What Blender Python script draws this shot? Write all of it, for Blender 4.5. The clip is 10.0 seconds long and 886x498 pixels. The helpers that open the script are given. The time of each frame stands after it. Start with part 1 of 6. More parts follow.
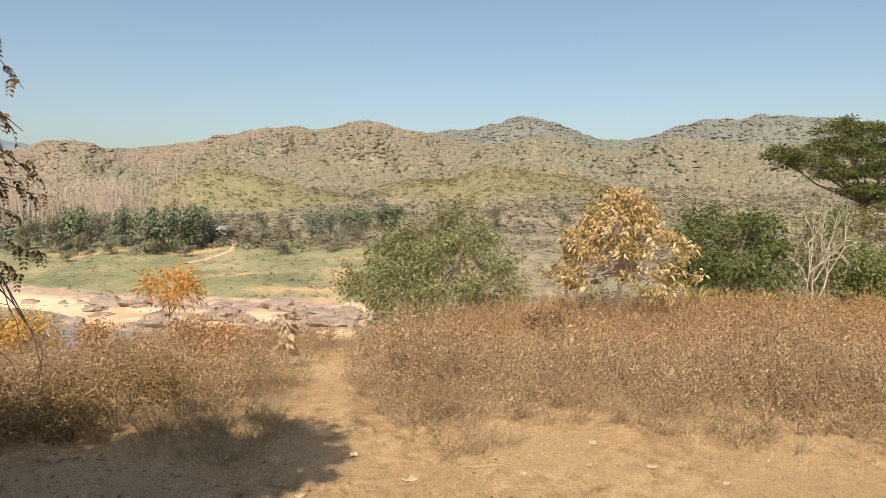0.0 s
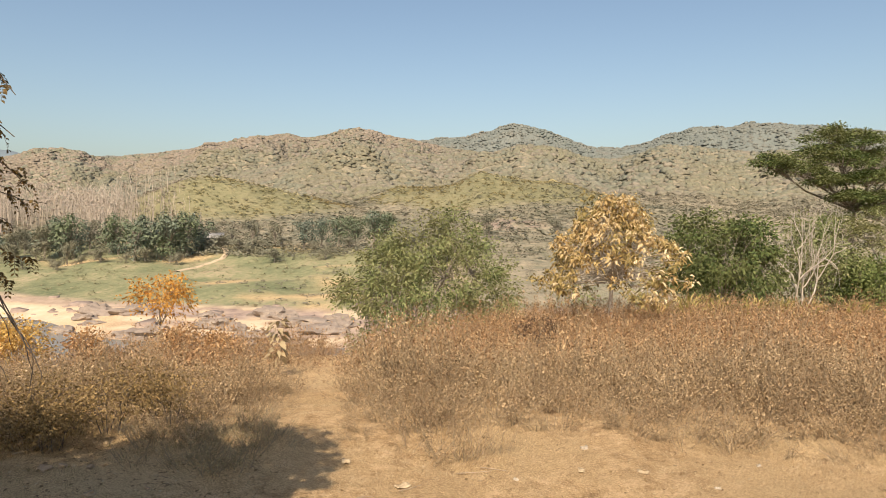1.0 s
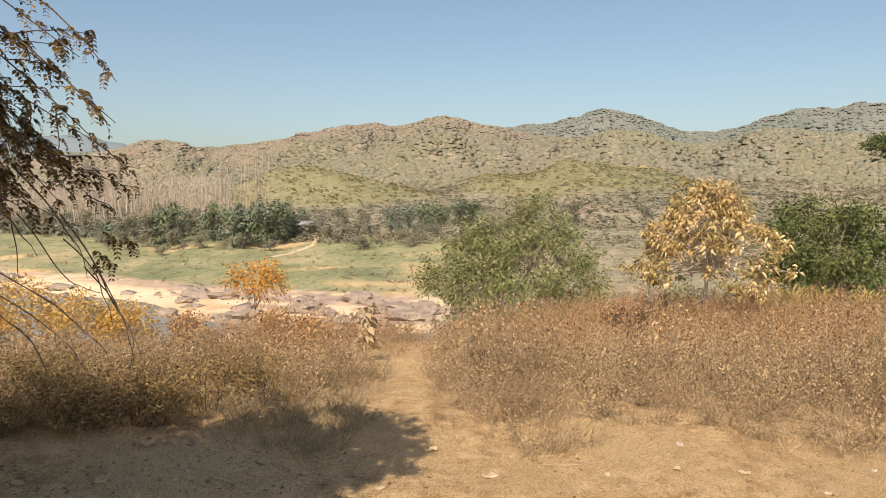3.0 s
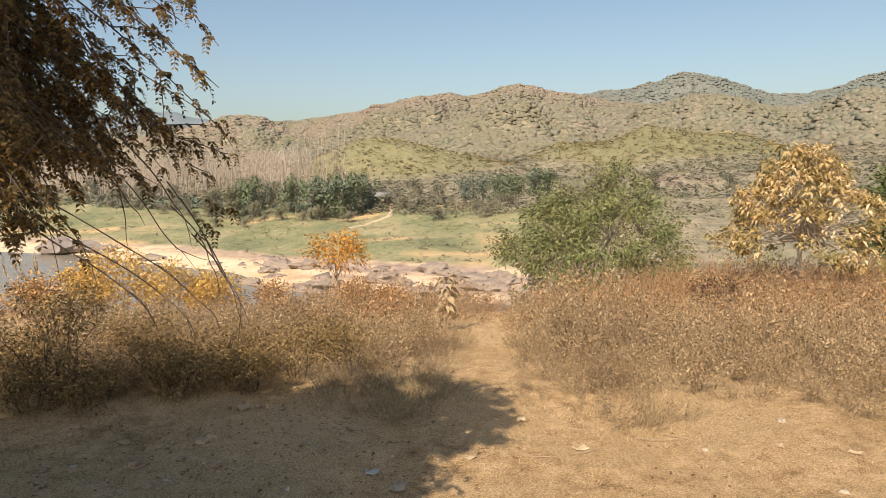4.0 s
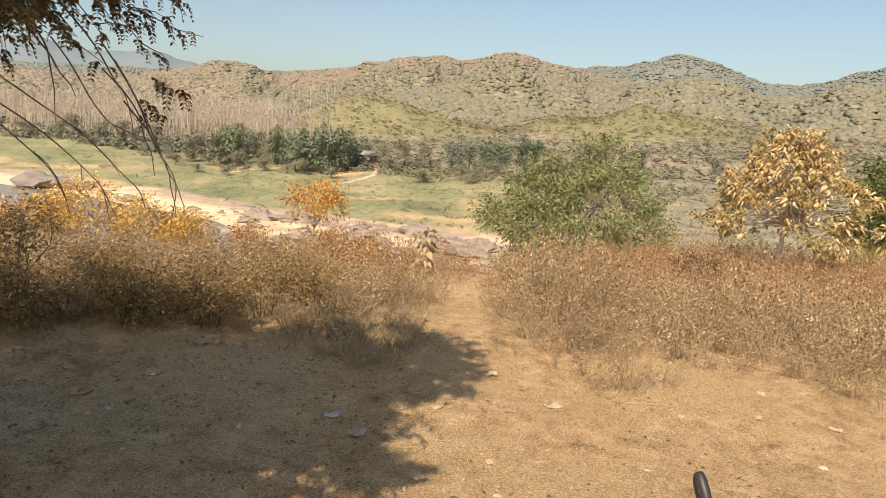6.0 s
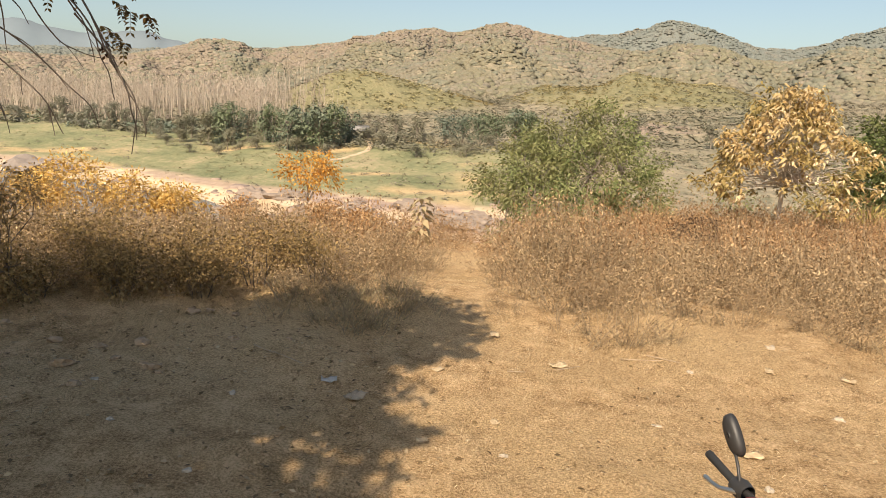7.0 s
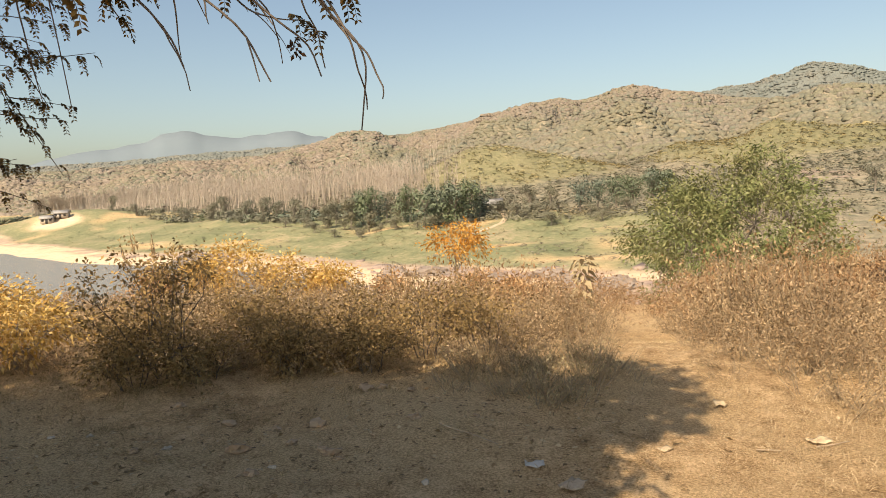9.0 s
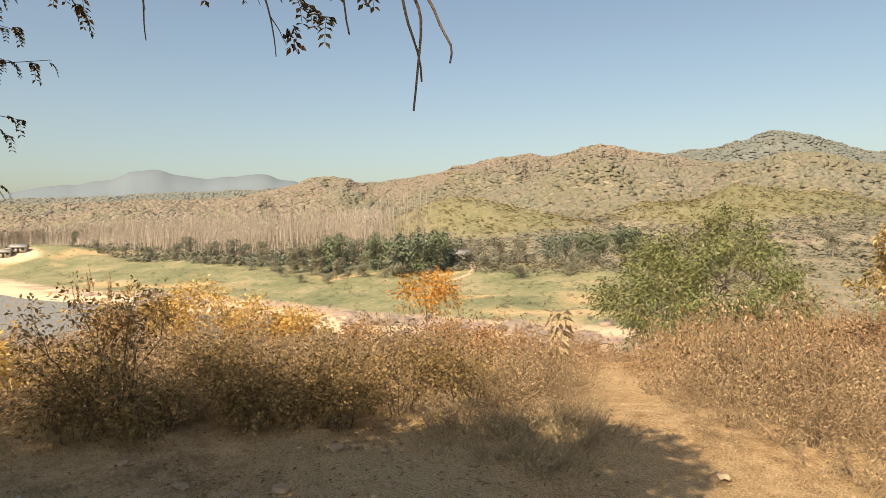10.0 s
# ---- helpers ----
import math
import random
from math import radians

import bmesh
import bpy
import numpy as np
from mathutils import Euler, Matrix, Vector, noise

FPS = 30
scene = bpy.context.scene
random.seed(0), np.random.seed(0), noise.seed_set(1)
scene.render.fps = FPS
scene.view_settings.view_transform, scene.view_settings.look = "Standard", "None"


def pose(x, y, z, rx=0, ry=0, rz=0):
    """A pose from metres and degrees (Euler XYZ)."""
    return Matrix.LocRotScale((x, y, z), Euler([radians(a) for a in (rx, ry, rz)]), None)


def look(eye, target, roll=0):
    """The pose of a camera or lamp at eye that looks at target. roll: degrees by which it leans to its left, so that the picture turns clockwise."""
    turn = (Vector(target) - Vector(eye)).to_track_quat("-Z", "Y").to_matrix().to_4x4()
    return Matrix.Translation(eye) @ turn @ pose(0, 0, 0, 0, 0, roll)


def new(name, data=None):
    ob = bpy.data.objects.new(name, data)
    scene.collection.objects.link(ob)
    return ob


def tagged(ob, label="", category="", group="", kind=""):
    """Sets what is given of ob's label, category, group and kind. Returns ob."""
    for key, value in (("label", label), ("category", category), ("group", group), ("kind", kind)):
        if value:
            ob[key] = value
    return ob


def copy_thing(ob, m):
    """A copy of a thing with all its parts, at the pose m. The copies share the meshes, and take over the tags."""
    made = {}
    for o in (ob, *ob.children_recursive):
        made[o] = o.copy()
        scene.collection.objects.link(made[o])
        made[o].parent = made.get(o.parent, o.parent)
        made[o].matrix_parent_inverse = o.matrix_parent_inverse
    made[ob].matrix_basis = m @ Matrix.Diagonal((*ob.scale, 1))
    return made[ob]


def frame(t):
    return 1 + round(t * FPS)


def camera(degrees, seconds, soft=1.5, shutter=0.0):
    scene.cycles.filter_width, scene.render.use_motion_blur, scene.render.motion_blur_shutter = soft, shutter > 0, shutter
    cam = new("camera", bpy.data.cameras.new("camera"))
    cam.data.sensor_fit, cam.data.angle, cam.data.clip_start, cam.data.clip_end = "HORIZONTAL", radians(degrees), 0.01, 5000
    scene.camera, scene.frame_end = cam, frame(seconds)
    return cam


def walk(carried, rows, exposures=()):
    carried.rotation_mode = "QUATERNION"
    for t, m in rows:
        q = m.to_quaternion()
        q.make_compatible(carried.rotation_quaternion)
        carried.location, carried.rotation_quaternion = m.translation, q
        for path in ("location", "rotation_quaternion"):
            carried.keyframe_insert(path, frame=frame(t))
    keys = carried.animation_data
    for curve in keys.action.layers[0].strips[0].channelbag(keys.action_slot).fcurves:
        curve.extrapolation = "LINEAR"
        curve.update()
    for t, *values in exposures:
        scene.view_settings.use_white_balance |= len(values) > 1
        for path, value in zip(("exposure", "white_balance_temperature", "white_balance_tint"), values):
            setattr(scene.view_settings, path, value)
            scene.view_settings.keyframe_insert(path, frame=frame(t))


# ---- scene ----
cam = camera(64.57, 10.0, soft=0.6)
PATH = [
    (0.0, (0.001, -0.000, 2.100), (-0.067, 9.983, 1.517), 0.45),
    (0.5, (0.006, -0.006, 2.102), (0.031, 9.979, 1.558), 0.39),
    (1.0, (0.001, -0.012, 2.093), (0.047, 9.976, 1.615), 0.35),
    (1.5, (0.014, 0.002, 2.099), (0.273, 9.973, 1.391), 0.25),
    (2.0, (-0.003, 0.035, 2.086), (0.685, 9.977, 1.255), 1.63),
    (2.5, (-0.014, 0.052, 2.087), (-0.114, 10.028, 1.409), 1.42),
    (3.0, (-0.028, 0.081, 2.080), (-1.195, 9.991, 1.421), 0.21),
    (3.2, (-0.023, 0.062, 2.065), (-2.046, 9.825, 1.294), -1.46),
    (4.3, (-0.212, 0.208, 2.048), (-2.408, 9.898, 0.914), -0.53),
    (4.5, (-0.233, 0.226, 2.021), (-2.293, 9.935, 0.801), 0.25),
    (5.0, (-0.174, 0.286, 1.896), (-2.957, 9.767, 0.358), -1.09),
    (5.5, (-0.156, 0.396, 1.862), (-2.148, 10.036, 0.103), 3.36),
    (6.0, (-0.198, 0.469, 1.831), (-2.111, 10.159, 0.269), 3.99),
    (6.2, (-0.217, 0.479, 1.824), (-2.229, 10.142, 0.213), 3.03),
    (7.3, (-0.250, 0.722, 1.607), (-2.052, 10.363, -0.345), 2.53),
    (7.5, (-0.300, 0.765, 1.562), (-2.589, 10.322, -0.290), 1.80),
    (8.0, (-0.408, 0.881, 1.473), (-3.650, 10.272, 0.335), 0.95),
    (8.5, (-0.575, 1.038, 1.487), (-4.042, 10.400, 0.916), -2.85),
    (9.0, (-0.741, 1.162, 1.472), (-4.474, 10.395, 0.566), -2.69),
    (9.5, (-0.836, 1.310, 1.455), (-4.900, 10.445, 1.284), -2.32),
    (10.0, (-0.982, 1.455, 1.441), (-4.278, 10.894, 1.228), -0.41),
]
EXPOSURES = [(0.0, 0.39, 6900, 12), (3.2, 0.39, 6900, 12), (5.0, 0.43, 6950, 12), (7.5, 0.52, 7250, 12), (9.0, 0.54, 7400, 12), (10.0, 0.51, 7550, 12)]
walk(cam, [(t, look(eye, target, roll)) for t, eye, target, roll in PATH], EXPOSURES)

# ---- light ----
SUN_FROM = 189.0      # compass bearing of the sun, from +y clockwise
SUN_HIGH = 46.0
world = bpy.data.worlds.new("world")
scene.world = world
world.use_nodes = True
wn = world.node_tree
wn.nodes.clear()
sky = wn.nodes.new("ShaderNodeTexSky")
sky.sky_type, sky.sun_disc = "NISHITA", False
sky.sun_elevation, sky.sun_rotation = radians(SUN_HIGH), radians(SUN_FROM)
sky.air_density, sky.dust_density, sky.ozone_density = 1.05, 2.2, 1.0
bg = wn.nodes.new("ShaderNodeBackground")
bg.inputs["Strength"].default_value = 0.109
out = wn.nodes.new("ShaderNodeOutputWorld")
tint = wn.nodes.new("ShaderNodeMix")
tint.data_type, tint.blend_type = "RGBA", "MULTIPLY"
tint.inputs[0].default_value, tint.inputs[7].default_value = 1.0, (0.955, 0.995, 0.985, 1)
wn.links.new(sky.outputs[0], tint.inputs[6])
wn.links.new(tint.outputs[2], bg.inputs[0])
wn.links.new(bg.outputs[0], out.inputs[0])

lamp = bpy.data.lights.new("sun", "SUN")
lamp.energy, lamp.angle, lamp.color = 5.0, radians(0.55), (1.0, 0.88, 0.72)
a, h = radians(SUN_FROM), radians(SUN_HIGH)
to_sun = Vector((math.sin(a) * math.cos(h), math.cos(a) * math.cos(h), math.sin(h)))
sun = new("sun", lamp)
sun.matrix_world = look(to_sun * 50, (0, 0, 0))

# ---- tools ----
rng = np.random.default_rng(7)


def vnoise(x, y, seed=0):
    """Smooth noise on a unit grid, 0 to 1."""
    x, y = np.asarray(x, float), np.asarray(y, float)
    i, j = np.floor(x), np.floor(y)
    fx, fy = x - i, y - j
    fx, fy = fx * fx * (3 - 2 * fx), fy * fy * (3 - 2 * fy)

    def at(a, b):
        v = np.sin(a * 127.1 + b * 311.7 + seed * 74.7) * 43758.5453
        return v - np.floor(v)

    low = at(i, j) * (1 - fx) + at(i + 1, j) * fx
    high = at(i, j + 1) * (1 - fx) + at(i + 1, j + 1) * fx
    return low * (1 - fy) + high * fy


def fbm(x, y, octaves=4, seed=0):
    total, amp, norm = 0.0, 1.0, 0.0
    for k in range(octaves):
        total = total + amp * vnoise(np.asarray(x) * 2.03**k, np.asarray(y) * 2.03**k, seed + 13 * k)
        norm += amp
        amp *= 0.5
    return total / norm


def smooth(lo, hi, v):
    t = np.clip((np.asarray(v, float) - lo) / (hi - lo), 0, 1)
    return t * t * (3 - 2 * t)


def unit(v):
    v = np.asarray(v, float)
    return v / np.maximum(np.linalg.norm(v, axis=-1, keepdims=True), 1e-9)


class Soup:
    """Quads gathered in arrays, for one mesh."""

    def __init__(self):
        self.v, self.f, self.m, self.n, self.nr = [], [], [], 0, []

    def add(self, v, f, mat=0, nr=None):
        v, f = np.asarray(v, float).reshape(-1, 3), np.asarray(f, int).reshape(-1, 4)
        self.nr.append(np.zeros((len(v), 3)) if nr is None else nr)
        self.v.append(v)
        self.f.append(f + self.n)
        self.m.append(np.full(len(f), mat))
        self.n += len(v)
        return self

    def arrays(self):
        return np.concatenate(self.v), np.concatenate(self.f), np.concatenate(self.m), np.concatenate(self.nr)

    def leaves(self, base, way, size, width, droop=0.0, mat=0, r=None, facing=None, even=0.75):
        """Pointed leaf blades, four corners each, slightly folded."""
        base, way = np.asarray(base, float), unit(way)
        count = len(base)
        size = np.broadcast_to(size, count)[:, None]
        spin = unit(rng.normal(size=(count, 3)) if r is None else r)
        side = unit(np.cross(way, spin))
        up = np.cross(side, way)
        mid = base + way * size * 0.48 + up * size * 0.08
        tip = base + way * size + np.array([0, 0, -1.0]) * size * droop
        half = side * size * width / 2
        v = np.stack([base, mid + half, tip, mid - half], 1).reshape(-1, 3)
        if facing is None:
            return self.add(v, np.arange(4 * count).reshape(-1, 4), mat)
        own = np.cross(v[1::4] - v[0::4], v[2::4] - v[0::4])
        f = np.arange(4 * count).reshape(-1, 4)
        flip = (own * facing).sum(1) < 0
        f[flip] = f[flip][:, ::-1]
        own = unit(np.where(flip[:, None], -own, own))
        return self.add(v, f, mat, np.repeat(unit(even * unit(facing) + (1.15 - even) * own), 4, 0))

    def tube(self, points, radii, sides=5, mat=0):
        p = np.asarray(points, float)
        radii = np.broadcast_to(radii, len(p))
        way = unit(np.gradient(p, axis=0))
        ref = np.array([0.31, 0.95, 0.05]) if abs(way[0][2]) > 0.8 else np.array([0.03, 0.05, 1.0])
        a = unit(np.cross(way, ref))
        b = np.cross(way, a)
        ang = np.arange(sides) * 2 * np.pi / sides
        ring = p[:, None] + radii[:, None, None] * (np.cos(ang)[:, None] * a[:, None] + np.sin(ang)[:, None] * b[:, None])
        k = np.arange(len(p) - 1)[:, None] * sides
        i, j = np.arange(sides)[None], (np.arange(sides)[None] + 1) % sides
        f = np.stack([k + i, k + j, k + sides + j, k + sides + i], -1).reshape(-1, 4)
        return self.add(ring.reshape(-1, 3), f, mat)

    def scatter(self, kinds, place, turn, scale, lean=None):
        """Copies of small soups at many places, joined."""
        pick = rng.integers(0, len(kinds), len(place))
        for k, (v, f, m, nr) in enumerate(kinds):
            at = np.where(pick == k)[0]
            if not len(at):
                continue
            c, s = np.cos(turn[at]), np.sin(turn[at])
            x = v[None, :, 0] * c[:, None] - v[None, :, 1] * s[:, None]
            y = v[None, :, 0] * s[:, None] + v[None, :, 1] * c[:, None]
            z = np.repeat(v[None, :, 2], len(at), 0)
            w = np.stack([x, y, z], -1) * np.asarray(scale)[at].reshape(len(at), 1, -1)
            if lean is not None:
                w[..., 0] += w[..., 2] * lean[at, 0][:, None]
                w[..., 1] += w[..., 2] * lean[at, 1][:, None]
            w += place[at][:, None]
            ff = f[None] + (np.arange(len(at)) * len(v))[:, None, None]
            nx = nr[None, :, 0] * c[:, None] - nr[None, :, 1] * s[:, None]
            ny = nr[None, :, 0] * s[:, None] + nr[None, :, 1] * c[:, None]
            self.nr.append(np.stack([nx, ny, np.repeat(nr[None, :, 2], len(at), 0)], -1).reshape(-1, 3))
            self.v.append(w.reshape(-1, 3))
            self.f.append(ff.reshape(-1, 4) + self.n)
            self.m.append(np.tile(m, len(at)))
            self.n += len(at) * len(v)
        return self

    def mesh(self, name, mats, flat=True):
        v, f, m, nr = self.arrays()
        me = bpy.data.meshes.new(name)
        me.vertices.add(len(v))
        me.vertices.foreach_set("co", v.astype(np.float32).ravel())
        me.loops.add(4 * len(f))
        me.loops.foreach_set("vertex_index", f.astype(np.int32).ravel())
        me.polygons.add(len(f))
        me.polygons.foreach_set("loop_start", np.arange(0, 4 * len(f), 4, dtype=np.int32))
        for mat in mats:
            me.materials.append(mat)
        me.polygons.foreach_set("material_index", m.astype(np.int32))
        me.update(calc_edges=True)
        if not flat:
            me.polygons.foreach_set("use_smooth", np.ones(len(f), bool))
        if nr.any():
            me.polygons.foreach_set("use_smooth", np.ones(len(f), bool))
            me.normals_split_custom_set_from_vertices(nr.tolist())
        return me


def part(name, data, parent=None, label=""):
    """A mesh under a thing or under a part; data is a finished mesh."""
    ob = new(name, data)
    if parent is not None:
        ob.parent = parent
    return tagged(ob, label)


def solid(name, bm, material, parent=None, label="", round_off=True):
    me = bpy.data.meshes.new(name)
    bm.to_mesh(me)
    bm.free()
    me.materials.append(material)
    if round_off:
        me.polygons.foreach_set("use_smooth", np.ones(len(me.polygons), bool))
    return part(name, me, parent, label)


def nodes_of(name):
    mat = bpy.data.materials.new(name)
    mat.use_nodes = True
    tree = mat.node_tree
    return mat, tree, tree.nodes["Principled BSDF"]


def ramp_node(tree, stops, source):
    ramp = tree.nodes.new("ShaderNodeValToRGB")
    el = ramp.color_ramp.elements
    while len(el) < len(stops):
        el.new(0.5)
    for e, (p, c) in zip(el, stops):
        e.position, e.color = p, (*c, 1)
    tree.links.new(source, ramp.inputs[0])
    return ramp.outputs[0]


def noise_node(tree, scale, detail=4.0, rough=0.6, vector=None):
    n = tree.nodes.new("ShaderNodeTexNoise")
    n.inputs["Scale"].default_value, n.inputs["Detail"].default_value, n.inputs["Roughness"].default_value = scale, detail, rough
    if vector is None:
        vector = tree.nodes.new("ShaderNodeNewGeometry").outputs["Position"]
    tree.links.new(vector, n.inputs["Vector"])
    return n.outputs["Fac"]


def mix_node(tree, fac, a, b, kind="MIX"):
    m = tree.nodes.new("ShaderNodeMix")
    m.data_type, m.blend_type = "RGBA", kind
    for socket, value in ((m.inputs[0], fac), (m.inputs[6], a), (m.inputs[7], b)):
        if isinstance(value, (int, float)):
            socket.default_value = value
        elif isinstance(value, tuple):
            socket.default_value = (*value, 1)
        else:
            tree.links.new(value, socket)
    return m.outputs[2]


def sums(tree, op, a, b):
    m = tree.nodes.new("ShaderNodeMath")
    m.operation = op
    for socket, value in ((m.inputs[0], a), (m.inputs[1], b)):
        if isinstance(value, (int, float)):
            socket.default_value = value
        else:
            tree.links.new(value, socket)
    return m.outputs[0]


def leaf_material(name, stops, patch=None, patch_scale=0.6, through_light=0.3, rough=0.7, grain=0.0):
    """Leaves: each its own tint, with drifts of another tint over the plants."""
    mat, tree, bsdf = nodes_of(name)
    geo = tree.nodes.new("ShaderNodeNewGeometry")
    colour = ramp_node(tree, stops, geo.outputs["Random Per Island"])
    if patch:
        drift = ramp_node(tree, [(0.42, (0, 0, 0)), (0.62, (1, 1, 1))], noise_node(tree, patch_scale, 3.0))
        colour = mix_node(tree, drift, colour, mix_node(tree, 0.75, colour, patch))
    if grain:
        sprays = ramp_node(tree, [(0.34, (0.66, 0.68, 0.67)), (0.5, (0.97, 0.97, 0.97)), (0.64, (1.25, 1.24, 1.21))], noise_node(tree, grain, 4.0, 0.8))
        colour = mix_node(tree, 1.0, colour, sprays, "MULTIPLY")
    tree.links.new(colour, bsdf.inputs["Base Color"])
    bsdf.inputs["Roughness"].default_value = rough
    bsdf.inputs["Specular IOR Level"].default_value = 0.25
    glow = tree.nodes.new("ShaderNodeBsdfTranslucent")
    tree.links.new(colour, glow.inputs["Color"])
    both = tree.nodes.new("ShaderNodeMixShader")
    both.inputs[0].default_value = through_light
    tree.links.new(bsdf.outputs[0], both.inputs[1])
    tree.links.new(glow.outputs[0], both.inputs[2])
    tree.links.new(both.outputs[0], tree.nodes["Material Output"].inputs["Surface"])
    return mat


def rough_material(name, stops, scale=8.0, rough=0.85, bump=0.3, fine=60.0):
    """Bark, stone or soil: mottled at two sizes, with relief."""
    mat, tree, bsdf = nodes_of(name)
    where = tree.nodes.new("ShaderNodeTexCoord").outputs["Object"]
    big = noise_node(tree, scale, 5.0, 0.6, where)
    small = noise_node(tree, fine, 4.0, 0.7, where)
    both = sums(tree, "ADD", sums(tree, "MULTIPLY", big, 0.65), sums(tree, "MULTIPLY", small, 0.35))
    tree.links.new(ramp_node(tree, stops, both), bsdf.inputs["Base Color"])
    bsdf.inputs["Roughness"].default_value = rough
    b = tree.nodes.new("ShaderNodeBump")
    b.inputs["Strength"].default_value, b.inputs["Distance"].default_value = bump, 0.02
    tree.links.new(both, b.inputs["Height"])
    tree.links.new(b.outputs[0], bsdf.inputs["Normal"])
    return mat


def plain_material(name, colour, rough=0.4, metal=0.0):
    mat, tree, bsdf = nodes_of(name)
    n = noise_node(tree, 30.0, 4.0, 0.6, tree.nodes.new("ShaderNodeTexCoord").outputs["Object"])
    dusty = mix_node(tree, sums(tree, "MULTIPLY", n, 0.35), colour, tuple(0.7 * c + 0.03 for c in colour))
    tree.links.new(dusty, bsdf.inputs["Base Color"])
    tree.links.new(sums(tree, "ADD", sums(tree, "MULTIPLY", n, 0.3), rough - 0.1), bsdf.inputs["Roughness"])
    bsdf.inputs["Metallic"].default_value = metal
    return mat

# ---- the lie of the land ----
# Crest lines, as bearing and the height of the skyline in degrees
FAR_RIDGE = ([-60, -10, -4, 2.1, 3.9, 6.26, 8.9, 11.5, 14.6, 17.1, 19.5, 21.9, 24.2, 27.5, 31.6, 50], [2.0, 4.9, 5.85, 6.2, 6.7, 7.3, 6.5, 5.5, 5.3, 5.95, 6.75, 6.6, 6.85, 6.4, 5.95, 4.5])
MID_RIDGE = ([-70, -36, -31.9, -29.1, -25.5, -21.6, -17.5, -12.8, -10.2, -7, -4.3, -1.6, 3, 10, 50], [1.3, 2.9, 3.7, 4.45, 3.85, 4.55, 5.3, 6.2, 6.15, 6.9, 6.3, 5.95, 5.0, 4.2, 4.2])
NEAR_RIDGE = ([-70, -24, -18, -14, -10.2, -6.8, -3, 0.5, 3.5, 6.5, 10, 13, 16, 19.2, 23, 28, 60], [0.3, 0.7, 1.6, 3.2, 4.5, 5.35, 5.0, 4.6, 4.9, 5.4, 5.0, 4.5, 4.8, 5.3, 4.8, 4.5, 3.0])
FOOTHILLS = [(-18.3, 345, 19, 27), (-13.4, 335, 10, 24), (3.2, 390, 14, 38), (8.8, 400, 8, 28), (-22, 380, 9, 30), (-26, 345, 4, 50), (-38, 380, 2, 80), (5.2, 262, 3.5, 14), (17, 300, 3, 50)]


def shore(x):
    """The far bank's water line."""
    left = np.minimum(-x, 190)
    return np.where(x < 0, 101 + 0.0013 * left * left + 0.45 * (np.minimum(-x, 600) - left), 101 - 0.04 * np.minimum(x, 300)) + 2.5 * (vnoise(x / 14, 0 * x, 3) - 0.5) + 12 * np.exp(-(((x + 112) / 48) ** 2))


def crest(profile, deg):
    """A crest line with its corners rounded."""
    return sum(np.interp(deg + d, *profile) * w for d, w in ((-1.1, 0.2), (-0.5, 0.2), (0, 0.2), (0.5, 0.2), (1.1, 0.2)))


def foothills(x, y):
    total = 0.0
    for az, r, z, w in FOOTHILLS:
        a = radians(az)
        u = (x * math.cos(a) - y * math.sin(a)) / w
        v = (x * math.sin(a) + y * math.cos(a) - r) / (1.1 * w)
        total = total + (z * np.exp(-0.5 * (u * u + v * v))) ** 3
    return total ** (1 / 3)


def hills(x, y):
    r, deg = np.hypot(x, y), np.degrees(np.arctan2(x, y))
    total = 0.0
    for k, (profile, far, front, back) in enumerate(((NEAR_RIDGE, 690, 150, 90), (MID_RIDGE, 1040, 200, 120), (FAR_RIDGE, 1600, 260, 200))):
        swing = far * (1 + 0.10 * (fbm(deg / 7, 0 * deg, 2, 90 + k) - 0.5))
        v = (r - swing) / np.where(r < swing, front, back)
        spurs = (fbm(deg * 0.42 * far / 1000, r / 200, 4, 95 + k) - 0.5) * (1.0 if k < 2 else 0.4)
        slope = np.exp(-0.5 * v * v)
        top = swing * np.tan(np.radians(crest(profile, deg)))
        total = total + np.maximum(top * slope * (1 + 0.9 * spurs * np.minimum(np.abs(v), 1.0) ** 1.2), 0) ** 4
    return total**0.25 + foothills(x, y)


